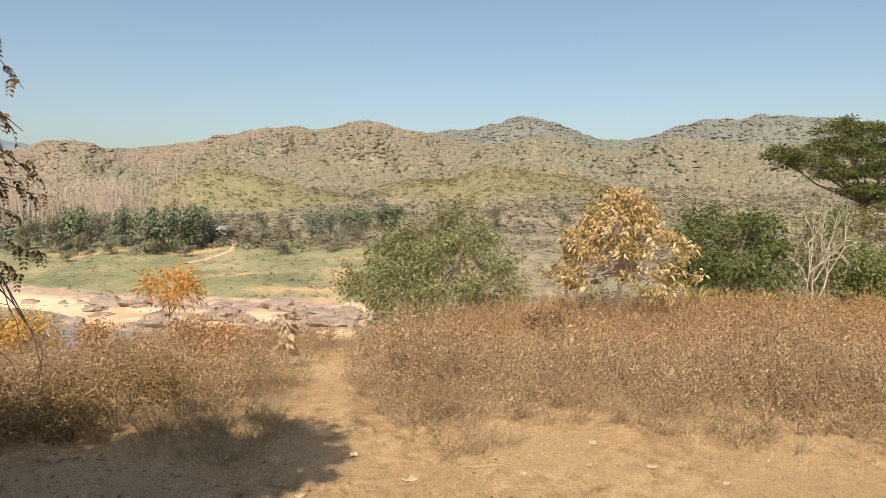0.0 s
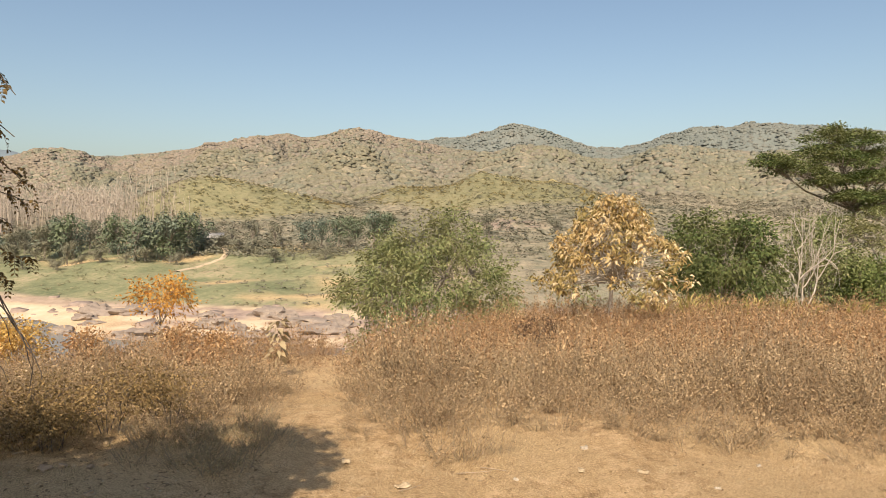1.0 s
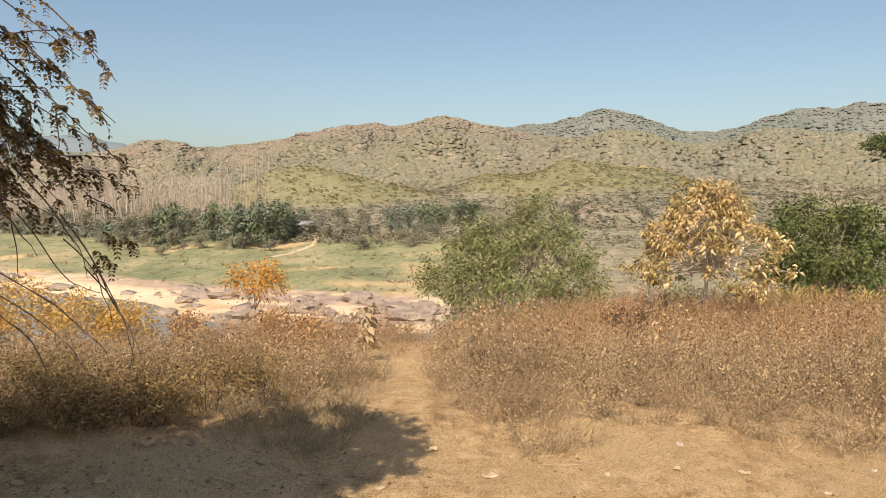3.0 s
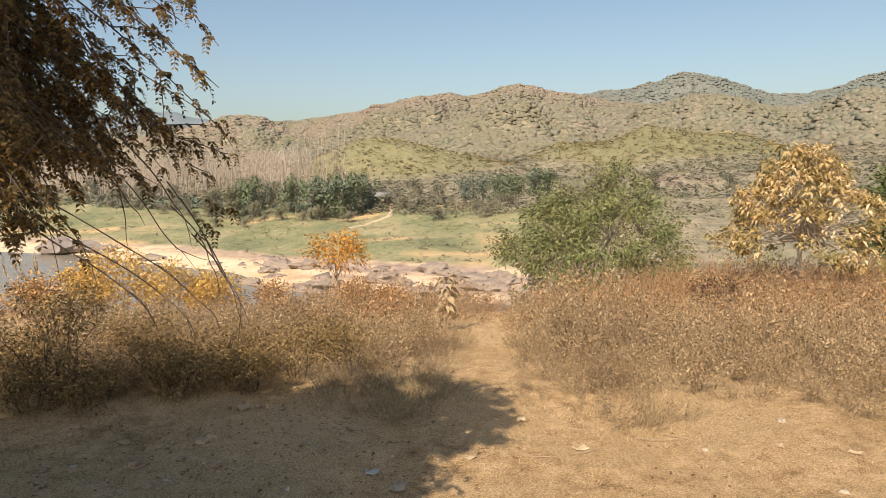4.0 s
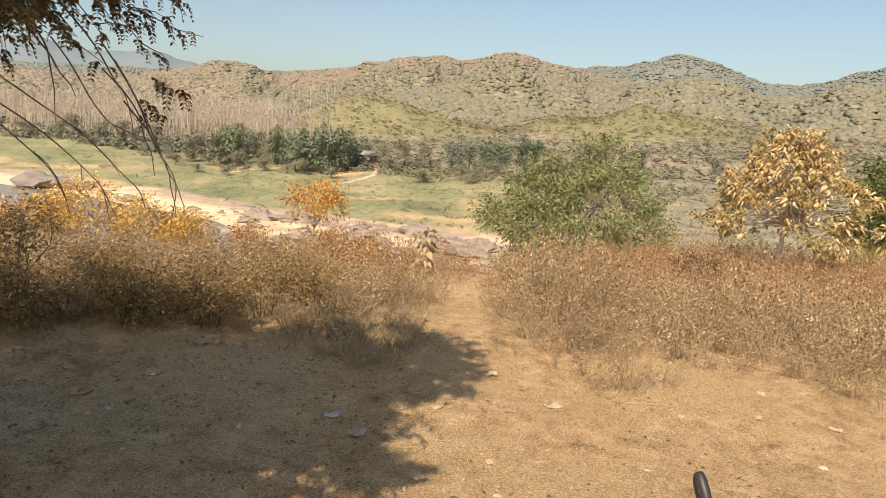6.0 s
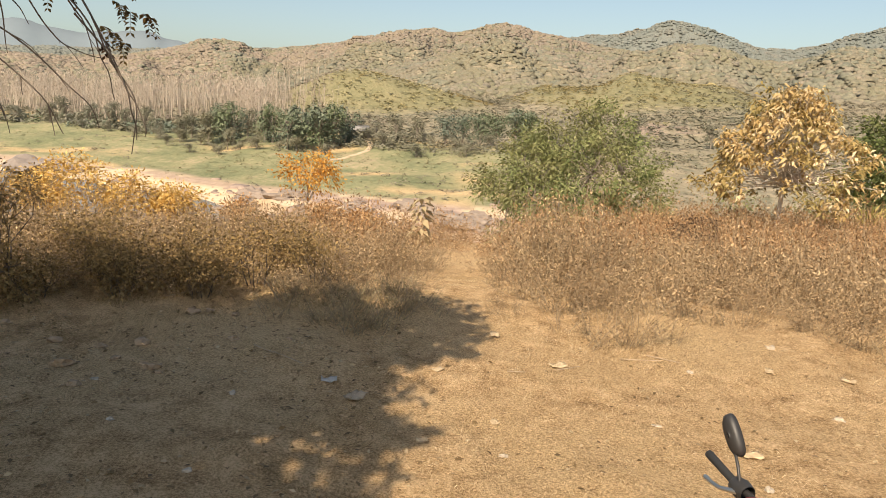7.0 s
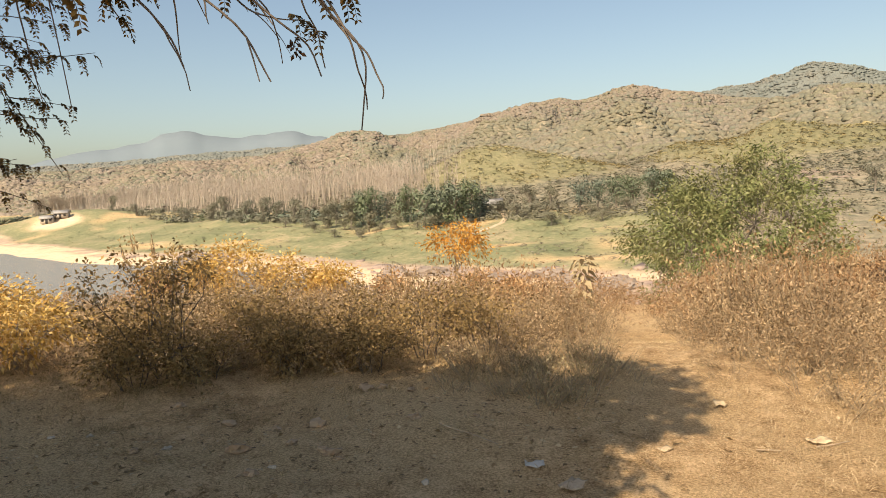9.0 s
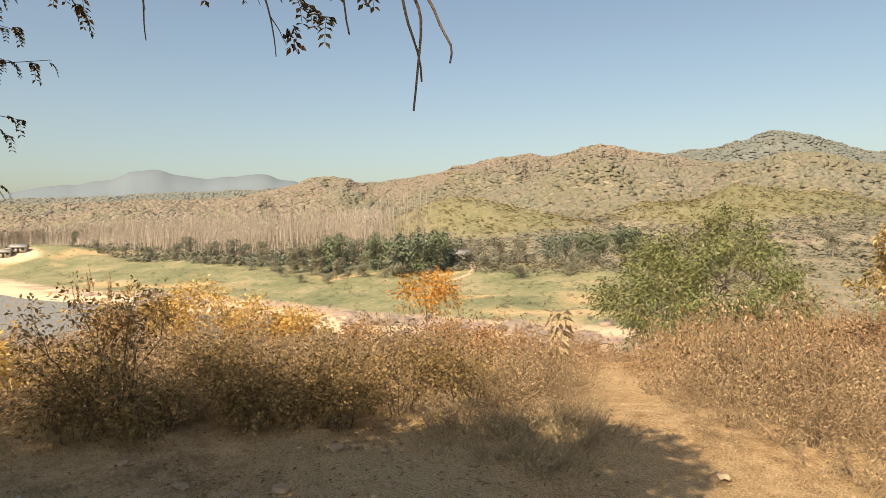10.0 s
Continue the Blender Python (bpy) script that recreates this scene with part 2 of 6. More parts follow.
def height(x, y):
    x, y = np.asarray(x, float), np.asarray(y, float)
    right = smooth(-3, 5, x)
    d = np.maximum(y - 6.3, 0)
    crest = 12.5 + 8.5 * right - 6.5 * smooth(-7.0, -9.0, x)
    near = -(0.135 - 0.05 * right) * np.minimum(d, crest) * smooth(0, 3, d) - 0.46 * np.maximum(d - crest, 0)
    bumps = 0.10 * (fbm(x / 1.7, y / 1.7, 3, 5) - 0.5) + 0.075 * (fbm(x / 0.35, y / 0.35, 3, 9) - 0.5)
    near = near + bumps * smooth(1.5, 3, np.hypot(x, y)) - 0.12 * smooth(0.5, 3, x) * smooth(4, 7, y)
    near = np.maximum(near, -17.2)
    s = y - shore(x)
    far = np.interp(s, [-14, 0, 9, 26, 80, 140, 260, 900], [-17.2, -15.0, -14.0, -12.6, -7.0, -3.5, 0.0, 1.0])
    wash = -14.95 + 0.055 * (s + 11 * smooth(-66, -44, x))
    far = np.where((s > -60) & (s < 12) & (x > -70), np.maximum(far, np.minimum(wash, -14.1)), far)
    far = far + 3.2 * (fbm(x / 19, y / 15, 4, 21) - 0.5) * smooth(6, 30, s)
    far = far + 8.0 * np.exp(-(((x + 285) / 40) ** 2) - ((y - 236) / 24) ** 2)
    far = far + 0.35 * np.abs(fbm(x / 5, y / 5, 3, 31) - 0.5) * smooth(2, 8, s) * smooth(34, 22, s)
    hill = hills(x, y)
    far = far + hill * (1 + 0.10 * (fbm(x / 45, y / 45, 4, 41) - 0.5)) * smooth(90, 200, s)
    behind = 1.2 * (fbm(x / 25, y / 25, 3, 51) - 0.5) * smooth(15, 60, -y)
    return np.where(y > 70, np.maximum(near, far), near + behind)


def ground_at(x, y):
    return float(height(x, y))


# ---- ground ----
def make_ground():
    rings = np.concatenate([[0.25], np.geomspace(0.8, 16, 95), np.geomspace(16.6, 88, 55), np.arange(90, 262, 2.2), np.geomspace(266, 1900, 110), np.geomspace(1950, 4600, 14)])
    turns = np.radians(np.concatenate([np.arange(-66, 46, 0.36), np.arange(46, 294, 4.0)]))
    a, r = np.meshgrid(turns, rings)
    x, y = r * np.sin(a), r * np.cos(a)
    z = height(x, y)
    n = len(turns)
    i, j = np.meshgrid(np.arange(len(rings) - 1), np.arange(n), indexing="ij")
    k = (j + 1) % n
    quads = np.stack([i * n + j, (i + 1) * n + j, (i + 1) * n + k, i * n + k], -1).reshape(-1, 4)[:, ::-1]
    soup = Soup().add(np.stack([x, y, z], -1).reshape(-1, 3), quads)
    soup.add(np.stack([x[0], y[0], z[0]], -1), [[0, c, c + 1, c + 2] for c in range(1, n - 2, 2)])
    me = soup.mesh("ground", [ground_material()], flat=False)
    v = soup.arrays()[0]
    px, py = v[:, 0], v[:, 1]
    s = py - shore(px)
    far = py > 60
    patch = fbm(px / 22, py / 16, 4, 61)
    grass_from = 12 + 1 * smooth(-46, -60, px) + 9 * (patch - 0.5)
    sand = smooth(-22, -12, s) * (1 - 0.92 * smooth(0.40, 0.52, fbm(px / 9, py / 4, 3, 66)) * smooth(-70, -45, px)) * smooth(2, -2, s - np.where(px < -48, 9, 4) - 7 * (patch - 0.5)) * far
    streak = smooth(0.53, 0.58, fbm(px / 12, py / 3, 3, 71))
    sand = np.maximum(sand, 0.8 * smooth(3, 6, s) * smooth(4, 0, s - grass_from) * streak * far)
    ramp = smooth(15, 7, np.hypot(px + 271, (py - 222) * 1.3)) * far
    sand = np.maximum(sand, 0.15 * smooth(2, 6, s) * smooth(5, 0, s - grass_from) * smooth(-44, -56, px) * far)
    rock = np.maximum(smooth(2, 6, s), smooth(-20, -12, s) * smooth(-60, -35, px)) * smooth(5, 0, s - grass_from) * far * (1 - sand)
    green = smooth(-2, 4, s - grass_from) * smooth(92, 76, s) * (0.25 + 0.75 * smooth(0.30, 0.5, patch + 0.1)) * far * smooth(9, -4, px)
    scar = smooth(17, 8, np.hypot(px - 24, py - 250)) * smooth(0.40, 0.55, fbm(px / 7, py / 5, 3, 77))
    wood = np.maximum(smooth(78, 100, s), smooth(10, 16, s) * smooth(-4, 9, px)) * far
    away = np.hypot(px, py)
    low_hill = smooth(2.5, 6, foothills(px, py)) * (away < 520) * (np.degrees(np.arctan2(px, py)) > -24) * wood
    # masks for the mid and far ridges, whose colours have haze put in
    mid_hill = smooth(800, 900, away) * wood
    hazed_hill = smooth(1230, 1330, away) * wood
    for name, values in (("low_hill", low_hill), ("mid_hill", mid_hill), ("hazed_hill", hazed_hill), ("sand", np.maximum(sand, ramp)), ("rock", np.maximum(rock, 0.8 * scar)), ("green", green * (1 - ramp)), ("wood", wood * (1 - ramp))):
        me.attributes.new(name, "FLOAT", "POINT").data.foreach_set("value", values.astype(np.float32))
    return tagged(new("ground", me), "dry dusty slope, river banks and wooded hills", "ground", kind="structure")


def ground_material():
    mat, tree, bsdf = nodes_of("ground")
    pos = tree.nodes.new("ShaderNodeNewGeometry").outputs["Position"]
    big, mid, fine = noise_node(tree, 0.45, 5, 0.6, pos), noise_node(tree, 5.0, 6, 0.7, pos), noise_node(tree, 70.0, 5, 0.85, pos)
    soil = ramp_node(tree, [(0.40, (0.20, 0.12, 0.056)), (0.48, (0.49, 0.318, 0.16)), (0.57, (0.76, 0.545, 0.32))], sums(tree, "ADD", sums(tree, "MULTIPLY", mid, 0.35), sums(tree, "MULTIPLY", fine, 0.65)))
    straw = ramp_node(tree, [(0.37, (0.27, 0.165, 0.075)), (0.60, (0.80, 0.585, 0.33))], fine)
    colour = mix_node(tree, ramp_node(tree, [(0.42, (0, 0, 0)), (0.6, (1, 1, 1))], big), soil, straw)
    close = noise_node(tree, 0.35, 6, 0.7, pos)
    turf = sums(tree, "ADD", sums(tree, "MULTIPLY", noise_node(tree, 0.07, 5, 0.65, pos), 0.55), sums(tree, "MULTIPLY", noise_node(tree, 0.9, 5, 0.75, pos), 0.45))
    crowns = noise_node(tree, 0.2, 4, 0.75, pos)
    mottle = sums(tree, "ADD", sums(tree, "MULTIPLY", noise_node(tree, 0.011, 5, 0.6, pos), 0.4), sums(tree, "MULTIPLY", crowns, 0.6))
    layers = [
        ("wood", [(0.36, (0.14, 0.14, 0.098)), (0.44, (0.20, 0.188, 0.13)), (0.52, (0.265, 0.23, 0.162)), (0.6, (0.34, 0.285, 0.20))], mottle),
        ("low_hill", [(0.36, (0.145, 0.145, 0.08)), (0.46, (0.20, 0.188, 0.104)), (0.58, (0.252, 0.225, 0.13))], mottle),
        # greyer mid ridge, blue-grey far ridge: haze put into the ground colour
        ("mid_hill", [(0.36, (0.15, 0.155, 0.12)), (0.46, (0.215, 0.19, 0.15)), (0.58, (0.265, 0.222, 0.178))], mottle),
        ("hazed_hill", [(0.34, (0.145, 0.165, 0.148)), (0.6, (0.20, 0.21, 0.185))], mottle),
        ("green", [(0.36, (0.12, 0.138, 0.075)), (0.47, (0.19, 0.197, 0.108)), (0.54, (0.25, 0.235, 0.132)), (0.64, (0.36, 0.29, 0.19))], turf),
        ("rock", [(0.3, (0.20, 0.145, 0.12)), (0.55, (0.36, 0.27, 0.22)), (0.75, (0.46, 0.37, 0.29))], close),
        ("sand", [(0.3, (0.50, 0.385, 0.265)), (0.7, (0.66, 0.535, 0.385))], close),
    ]
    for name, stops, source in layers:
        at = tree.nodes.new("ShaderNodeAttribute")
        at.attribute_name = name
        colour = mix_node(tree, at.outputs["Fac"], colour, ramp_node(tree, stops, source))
    tree.links.new(colour, bsdf.inputs["Base Color"])
    bsdf.inputs["Roughness"].default_value = 0.95
    bsdf.inputs["Specular IOR Level"].default_value = 0.15
    b = tree.nodes.new("ShaderNodeBump")
    b.inputs["Strength"].default_value, b.inputs["Distance"].default_value = 1.0, 1.0
    wooded = tree.nodes.new("ShaderNodeAttribute")
    wooded.attribute_name = "wood"
    soil_relief = sums(tree, "MULTIPLY", sums(tree, "ADD", mid, sums(tree, "MULTIPLY", fine, 0.5)), 0.05)
    wood_relief = sums(tree, "MULTIPLY", sums(tree, "MULTIPLY", crowns, wooded.outputs["Fac"]), 2.0)
    tree.links.new(sums(tree, "ADD", soil_relief, wood_relief), b.inputs["Height"])
    tree.links.new(b.outputs[0], bsdf.inputs["Normal"])
    return mat


make_ground()


def make_water():
    mat, tree, bsdf = nodes_of("river_water")
    bsdf.inputs["Base Color"].default_value = (0.21, 0.18, 0.14, 1)
    bsdf.inputs["Roughness"].default_value = 0.25
    bsdf.inputs["Specular IOR Level"].default_value = 0.3
    b = tree.nodes.new("ShaderNodeBump")
    b.inputs["Strength"].default_value, b.inputs["Distance"].default_value = 0.25, 0.05
    tree.links.new(noise_node(tree, 1.6, 4), b.inputs["Height"])
    tree.links.new(b.outputs[0], bsdf.inputs["Normal"])
    soup = Soup()
    xs = np.linspace(-620, 500, 30)
    edge = [(x, 30.0) for x in xs], [(x, float(shore(np.array(x))) + 6) for x in xs]
    v = np.array([(x, y, -14.95) for row in edge for x, y in row])
    soup.add(v, [[i, i + 1, i + 31, i + 30] for i in range(29)])
    tagged(new("river", soup.mesh("river", [mat])), "calm muddy grey-brown river below the bank", "water", kind="structure")


make_water()


def make_mountains():
    """Mountains far down the valley; haze is painted in as pale blue-grey."""
    mat = rough_material("hazed_mountain", [(0.3, (0.145, 0.185, 0.212)), (0.7, (0.165, 0.205, 0.23))], 0.004, 1.0, 0.0, 0.03)
    az = np.radians(np.linspace(-78, -20, 160))
    deg = np.degrees(az)
    top = 2600 * np.tan(np.radians(crest(([-80, -62, -53, -49.6, -45.5, -41.9, -37.8, -33.9, -30.5, -26, -20], [1.2, 1.6, 2.4, 3.5, 4.0, 5.1, 4.3, 4.95, 4.1, 3.4, 2]), deg)))
    top = top + 14 * (fbm(deg * 0.9, 0 * deg, 4, 81) - 0.5)
    rows = []
    for d, k in ((2250, -0.1), (2400, 0.45), (2520, 0.82), (2600, 1.0), (2700, 0.8), (2900, -0.1)):
        rows.append(np.stack([d * np.sin(az), d * np.cos(az), top * k], -1))
    n = len(az)
    q = [[r * n + i, r * n + i + 1, (r + 1) * n + i + 1, (r + 1) * n + i] for r in range(5) for i in range(n - 1)]
    tagged(new("backdrop_mountains", Soup().add(np.concatenate(rows), q).mesh("mountains", [mat], flat=False)), "mountains on the horizon, haze painted in as pale blue-grey", "mountain", kind="structure")


make_mountains()

# ---- materials of the plants ----
DRY = [(0.0, (0.115, 0.077, 0.04)), (0.28, (0.255, 0.173, 0.093)), (0.6, (0.44, 0.315, 0.178)), (1.0, (0.62, 0.465, 0.283))]
RUSTY = [(0.0, (0.10, 0.058, 0.03)), (0.3, (0.235, 0.138, 0.07)), (0.65, (0.41, 0.257, 0.133)), (1.0, (0.56, 0.38, 0.205))]
dry_leaf = leaf_material("dry_leaf", DRY, (0.22, 0.14, 0.075), 1.5, 0.12)
low_leaf = leaf_material("low_weed_leaf", [(0.0, (0.16, 0.125, 0.065)), (0.5, (0.34, 0.275, 0.15)), (1.0, (0.54, 0.43, 0.25))], None, 1, 0.15)
rusty_weed = leaf_material("rusty_weed_leaf", RUSTY, (0.25, 0.135, 0.065), 0.7, 0.12)
dry_stem = rough_material("dry_stem", [(0.3, (0.18, 0.13, 0.075)), (0.7, (0.42, 0.315, 0.195))], 20, 0.8)
straw_leaf = leaf_material("straw", [(0.0, (0.18, 0.115, 0.055)), (0.5, (0.60, 0.44, 0.25)), (1.0, (0.90, 0.74, 0.49))], (0.34, 0.23, 0.12), 0.9, 0.3)
# brown, darker copy of the straw; its colour deepens the big tree's shade
shade_brown_grass = leaf_material("shade_brown_grass", [(0.0, (0.10, 0.07, 0.028)), (0.5, (0.26, 0.185, 0.08)), (1.0, (0.46, 0.33, 0.16))], (0.22, 0.17, 0.065), 1.2, 0.3)
orange_leaf = leaf_material("orange_leaf", [(0.0, (0.40, 0.17, 0.03)), (0.5, (0.60, 0.30, 0.06)), (1.0, (0.72, 0.46, 0.14))], None, 1, 0.35)
yellow_leaf = leaf_material("yellow_leaf", [(0.0, (0.30, 0.20, 0.085)), (0.45, (0.60, 0.45, 0.235)), (1.0, (0.84, 0.72, 0.50))], (0.42, 0.28, 0.10), 0.6, 0.3)
green_leaf = leaf_material("green_leaf", [(0.0, (0.095, 0.125, 0.045)), (0.5, (0.19, 0.23, 0.088)), (0.9, (0.31, 0.335, 0.145)), (1.0, (0.44, 0.43, 0.23))], (0.25, 0.235, 0.105), 0.35, 0.3)
fresh_leaf = leaf_material("fresh_leaf", [(0.0, (0.065, 0.095, 0.03)), (0.5, (0.14, 0.19, 0.055)), (1.0, (0.25, 0.29, 0.10))], (0.23, 0.23, 0.09), 0.4, 0.3)
deep_leaf = leaf_material("deep_leaf", [(0.0, (0.05, 0.075, 0.025)), (0.5, (0.105, 0.145, 0.045)), (1.0, (0.20, 0.235, 0.085))], (0.17, 0.175, 0.07), 0.5, 0.3)
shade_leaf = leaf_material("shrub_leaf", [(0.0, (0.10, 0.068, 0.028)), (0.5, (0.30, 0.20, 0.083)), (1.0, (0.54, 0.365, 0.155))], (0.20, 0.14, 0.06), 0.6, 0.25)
dead_litter = leaf_material("dead_litter", [(0.0, (0.14, 0.09, 0.04)), (0.6, (0.30, 0.20, 0.10)), (1.0, (0.62, 0.48, 0.30))], None, 1, 0.2)
gold_leaf = leaf_material("gold_leaf", [(0.0, (0.38, 0.22, 0.055)), (0.5, (0.60, 0.39, 0.115)), (1.0, (0.78, 0.58, 0.25))], None, 1, 0.35)
rust_leaf = leaf_material("rust_leaf", [(0.0, (0.30, 0.15, 0.06)), (0.5, (0.50, 0.30, 0.14)), (1.0, (0.66, 0.46, 0.25))], None, 1, 0.3)
reed_leaf = leaf_material("reed_leaf", [(0.0, (0.20, 0.19, 0.05)), (0.5, (0.40, 0.34, 0.11)), (1.0, (0.62, 0.50, 0.22))], None, 1, 0.35)
pale_leaf = leaf_material("pale_leaf", [(0.0, (0.27, 0.21, 0.12)), (0.5, (0.40, 0.32, 0.19)), (1.0, (0.54, 0.44, 0.28))], None, 1, 0.3)
canopy_leaf = leaf_material("canopy_leaf", [(0.0, (0.05, 0.036, 0.016)), (0.5, (0.13, 0.088, 0.032)), (1.0, (0.30, 0.19, 0.065))], None, 1, 0.3)
# near-black: shade of the hollow in the weeds, and the pods' own dark
near_black_leaf = leaf_material("hollow_shade_and_pod", [(0.0, (0.045, 0.028, 0.02)), (1.0, (0.15, 0.095, 0.06))], None, 1, 0.1)
grey_bark = rough_material("grey_bark", [(0.3, (0.16, 0.13, 0.10)), (0.7, (0.36, 0.31, 0.25))], 9, 0.9, 0.6)
pale_bark = rough_material("pale_bark", [(0.3, (0.36, 0.31, 0.25)), (0.7, (0.62, 0.56, 0.48))], 9, 0.85, 0.4)
dark_bark = rough_material("dark_bark", [(0.3, (0.055, 0.042, 0.032)), (0.7, (0.14, 0.11, 0.085))], 12, 0.9, 0.7)


def bent(start, way, length, steps, wander, pull=(0, 0, 0), r=rng):
    """A wandering line of points."""
    p, d = [np.array(start, float)], unit(np.array(way, float))
    for _ in range(steps):
        d = unit(d + r.normal(size=3) * wander + np.array(pull))
        p.append(p[-1] + d * length / steps)
    return np.array(p)


def weed(tall, leaves, size, stems=5, sides=3, spread=0.35):
    """A dead, dry weed: thin upright stems with curled leaves and seed heads."""
    soup = Soup()
    base, way = [], []
    for _ in range(stems):
        a = rng.uniform(0, 6.28)
        foot = np.array([math.cos(a), math.sin(a), 0]) * rng.uniform(0, 0.12)
        line = bent(foot, (spread * math.cos(a), spread * math.sin(a), 1), tall * rng.uniform(0.7, 1.1), 4, 0.12)
        k = 2 if stems > 4 else 4
        soup.tube(line[::k], np.linspace(0.0045, 0.0016, 5)[::k], sides, 1)
        for _ in range(leaves // stems):
            t = rng.uniform(0.16, 1.0) * 4
            k = min(int(t), 3)
            o = line[k] + (line[k + 1] - line[k]) * (t - k)
            out = unit(rng.normal(size=3) * (1, 1, 0.6) + (0, 0, 0.15))
            base.append(o + out * rng.uniform(0, 0.09) * (1.15 - 0.15 * t))
            way.append(out + np.array([0, 0, rng.uniform(-1.5, 0.7)]))
    base = np.array(base)
    soup.leaves(base, np.array(way), size * rng.uniform(0.6, 1.3, len(base)), 0.45, 0.15, 0)
    return soup.arrays()


def front_right(x):
    return np.interp(x, [-0.9, -0.5, 0.7, 1.1, 1.5, 1.9, 2.3, 3.6, 6, 14], [6.6, 5.7, 6.05, 6.6, 7.0, 6.65, 6.4, 6.1, 5.9, 5.7])


def front_left(x):
    return np.interp(x, [-14, -9, -6, -4.5, -3.8, -3, -2.1, -1.8], [3.6, 4.6, 5.2, 5.7, 5.95, 6.35, 6.3, 6.9])


def trail(y):
    return np.interp(y, [5, 6, 8.6, 10, 13], [-1.15, -1.2, -1.5, -1.75, -2.3])


def weed_spots(count, x0, x1, y0, y1):
    x, y = rng.uniform(x0, x1, count), rng.uniform(y0, y1, count)
    clear = trail(y)
    right = (x > clear + 0.34) & (y > front_right(x) + 0.25 * (vnoise(x * 1.7, y * 1.7, 2) - 0.3))
    left = (x < clear - 0.34) & (y > front_left(x) + 0.2 * (vnoise(x * 1.7, y * 1.7, 4) - 0.3))
    keep = (right | left | ((y > 10.6) & (np.abs(x - clear) > 0.15))) & (vnoise(x / 0.55, y / 0.55, 6) > 0.22)
    keep &= (x < 0.74 * y + 0.5) & (x > -1.35 * y) & (y < np.where(x < -2.5, 20, 27))
    keep &= np.hypot((x + 2.8) / 0.5, (y - 11.5) / 1.5) > 1
    keep &= np.hypot(x - 2.3, (y - 15.9) / 1.9) > 0.62
    x, y = x[keep], y[keep]
    return np.stack([x, y, height(x, y) - 0.02], -1)


def make_weeds():
    close = [weed(rng.uniform(0.55, 0.85), 158, 0.032, 6, spread=rng.uniform(0.25, 0.6)) for _ in range(9)]
    back = [weed(rng.uniform(0.65, 0.95), 66, 0.050, 3, spread=0.5) for _ in range(7)]
    for name, kinds, spots, leaf, label in (
        ("dry_weeds", close, weed_spots(2700, -8, 8.5, 4.8, 10.5), dry_leaf, "dense knee-high brown dried weeds beside the trail"),
        ("dry_weeds", back, weed_spots(5600, -16, 18, 10.5, 27), rusty_weed, "dense rusty-brown dried weeds on the slope"),
    ):
        n = len(spots)
        front = np.where(spots[:, 0] > -1.6, spots[:, 1] - front_right(spots[:, 0]), spots[:, 1] - front_left(spots[:, 0]))
        gap = np.abs(spots[:, 0] - trail(spots[:, 1]))
        tall = (0.5 + 0.6 * smooth(0, 2.8, front)) * (0.5 + 0.5 * smooth(0.3, 1.1, gap)) * rng.uniform(0.75, 1.2, n)
        tall = tall * (0.38 + 1.15 * fbm(spots[:, 0] / 0.8, spots[:, 1] / 0.8, 3, 11)) * np.where(spots[:, 0] < trail(spots[:, 1]), 0.9 - 0.4 * smooth(-6.0, -7.5, spots[:, 0]), 1.0)
        wide = 0.5 * tall + 0.45
        scale = np.stack([wide * 1.1, wide * 1.1, tall], -1)
        soup = Soup().scatter(kinds, spots, rng.uniform(0, 6.28, n), scale, rng.normal(size=(n, 2)) * 0.14)
        tagged(new(name, soup.mesh(name, [leaf, dry_stem])), label, "weeds", kind="stuff")


make_weeds()


def make_low_weeds():
    kinds = [weed(rng.uniform(0.18, 0.28), 60, 0.022, 6, spread=rng.uniform(0.4, 0.8)) for _ in range(5)]
    x, y = rng.uniform(-2.7, -1.25, 90), rng.uniform(5.35, 6.9, 90)
    keep = (np.hypot((x + 2.0) / 0.75, (y - 6.15) / 0.7) < 1) & (vnoise(x / 0.4, y / 0.4, 22) > 0.3)
    spots = np.stack([x, y, height(x, y) - 0.02], -1)[keep]
    m = len(spots)
    soup = Soup().scatter(kinds, spots, rng.uniform(0, 6.28, m), rng.uniform(0.7, 1.2, (m, 1)), rng.normal(size=(m, 2)) * 0.15)
    tagged(new("low_weeds", soup.mesh("low_weeds", [low_leaf, dry_stem])), "low grey-green weeds beside the trail", "weeds", kind="stuff")


make_low_weeds()


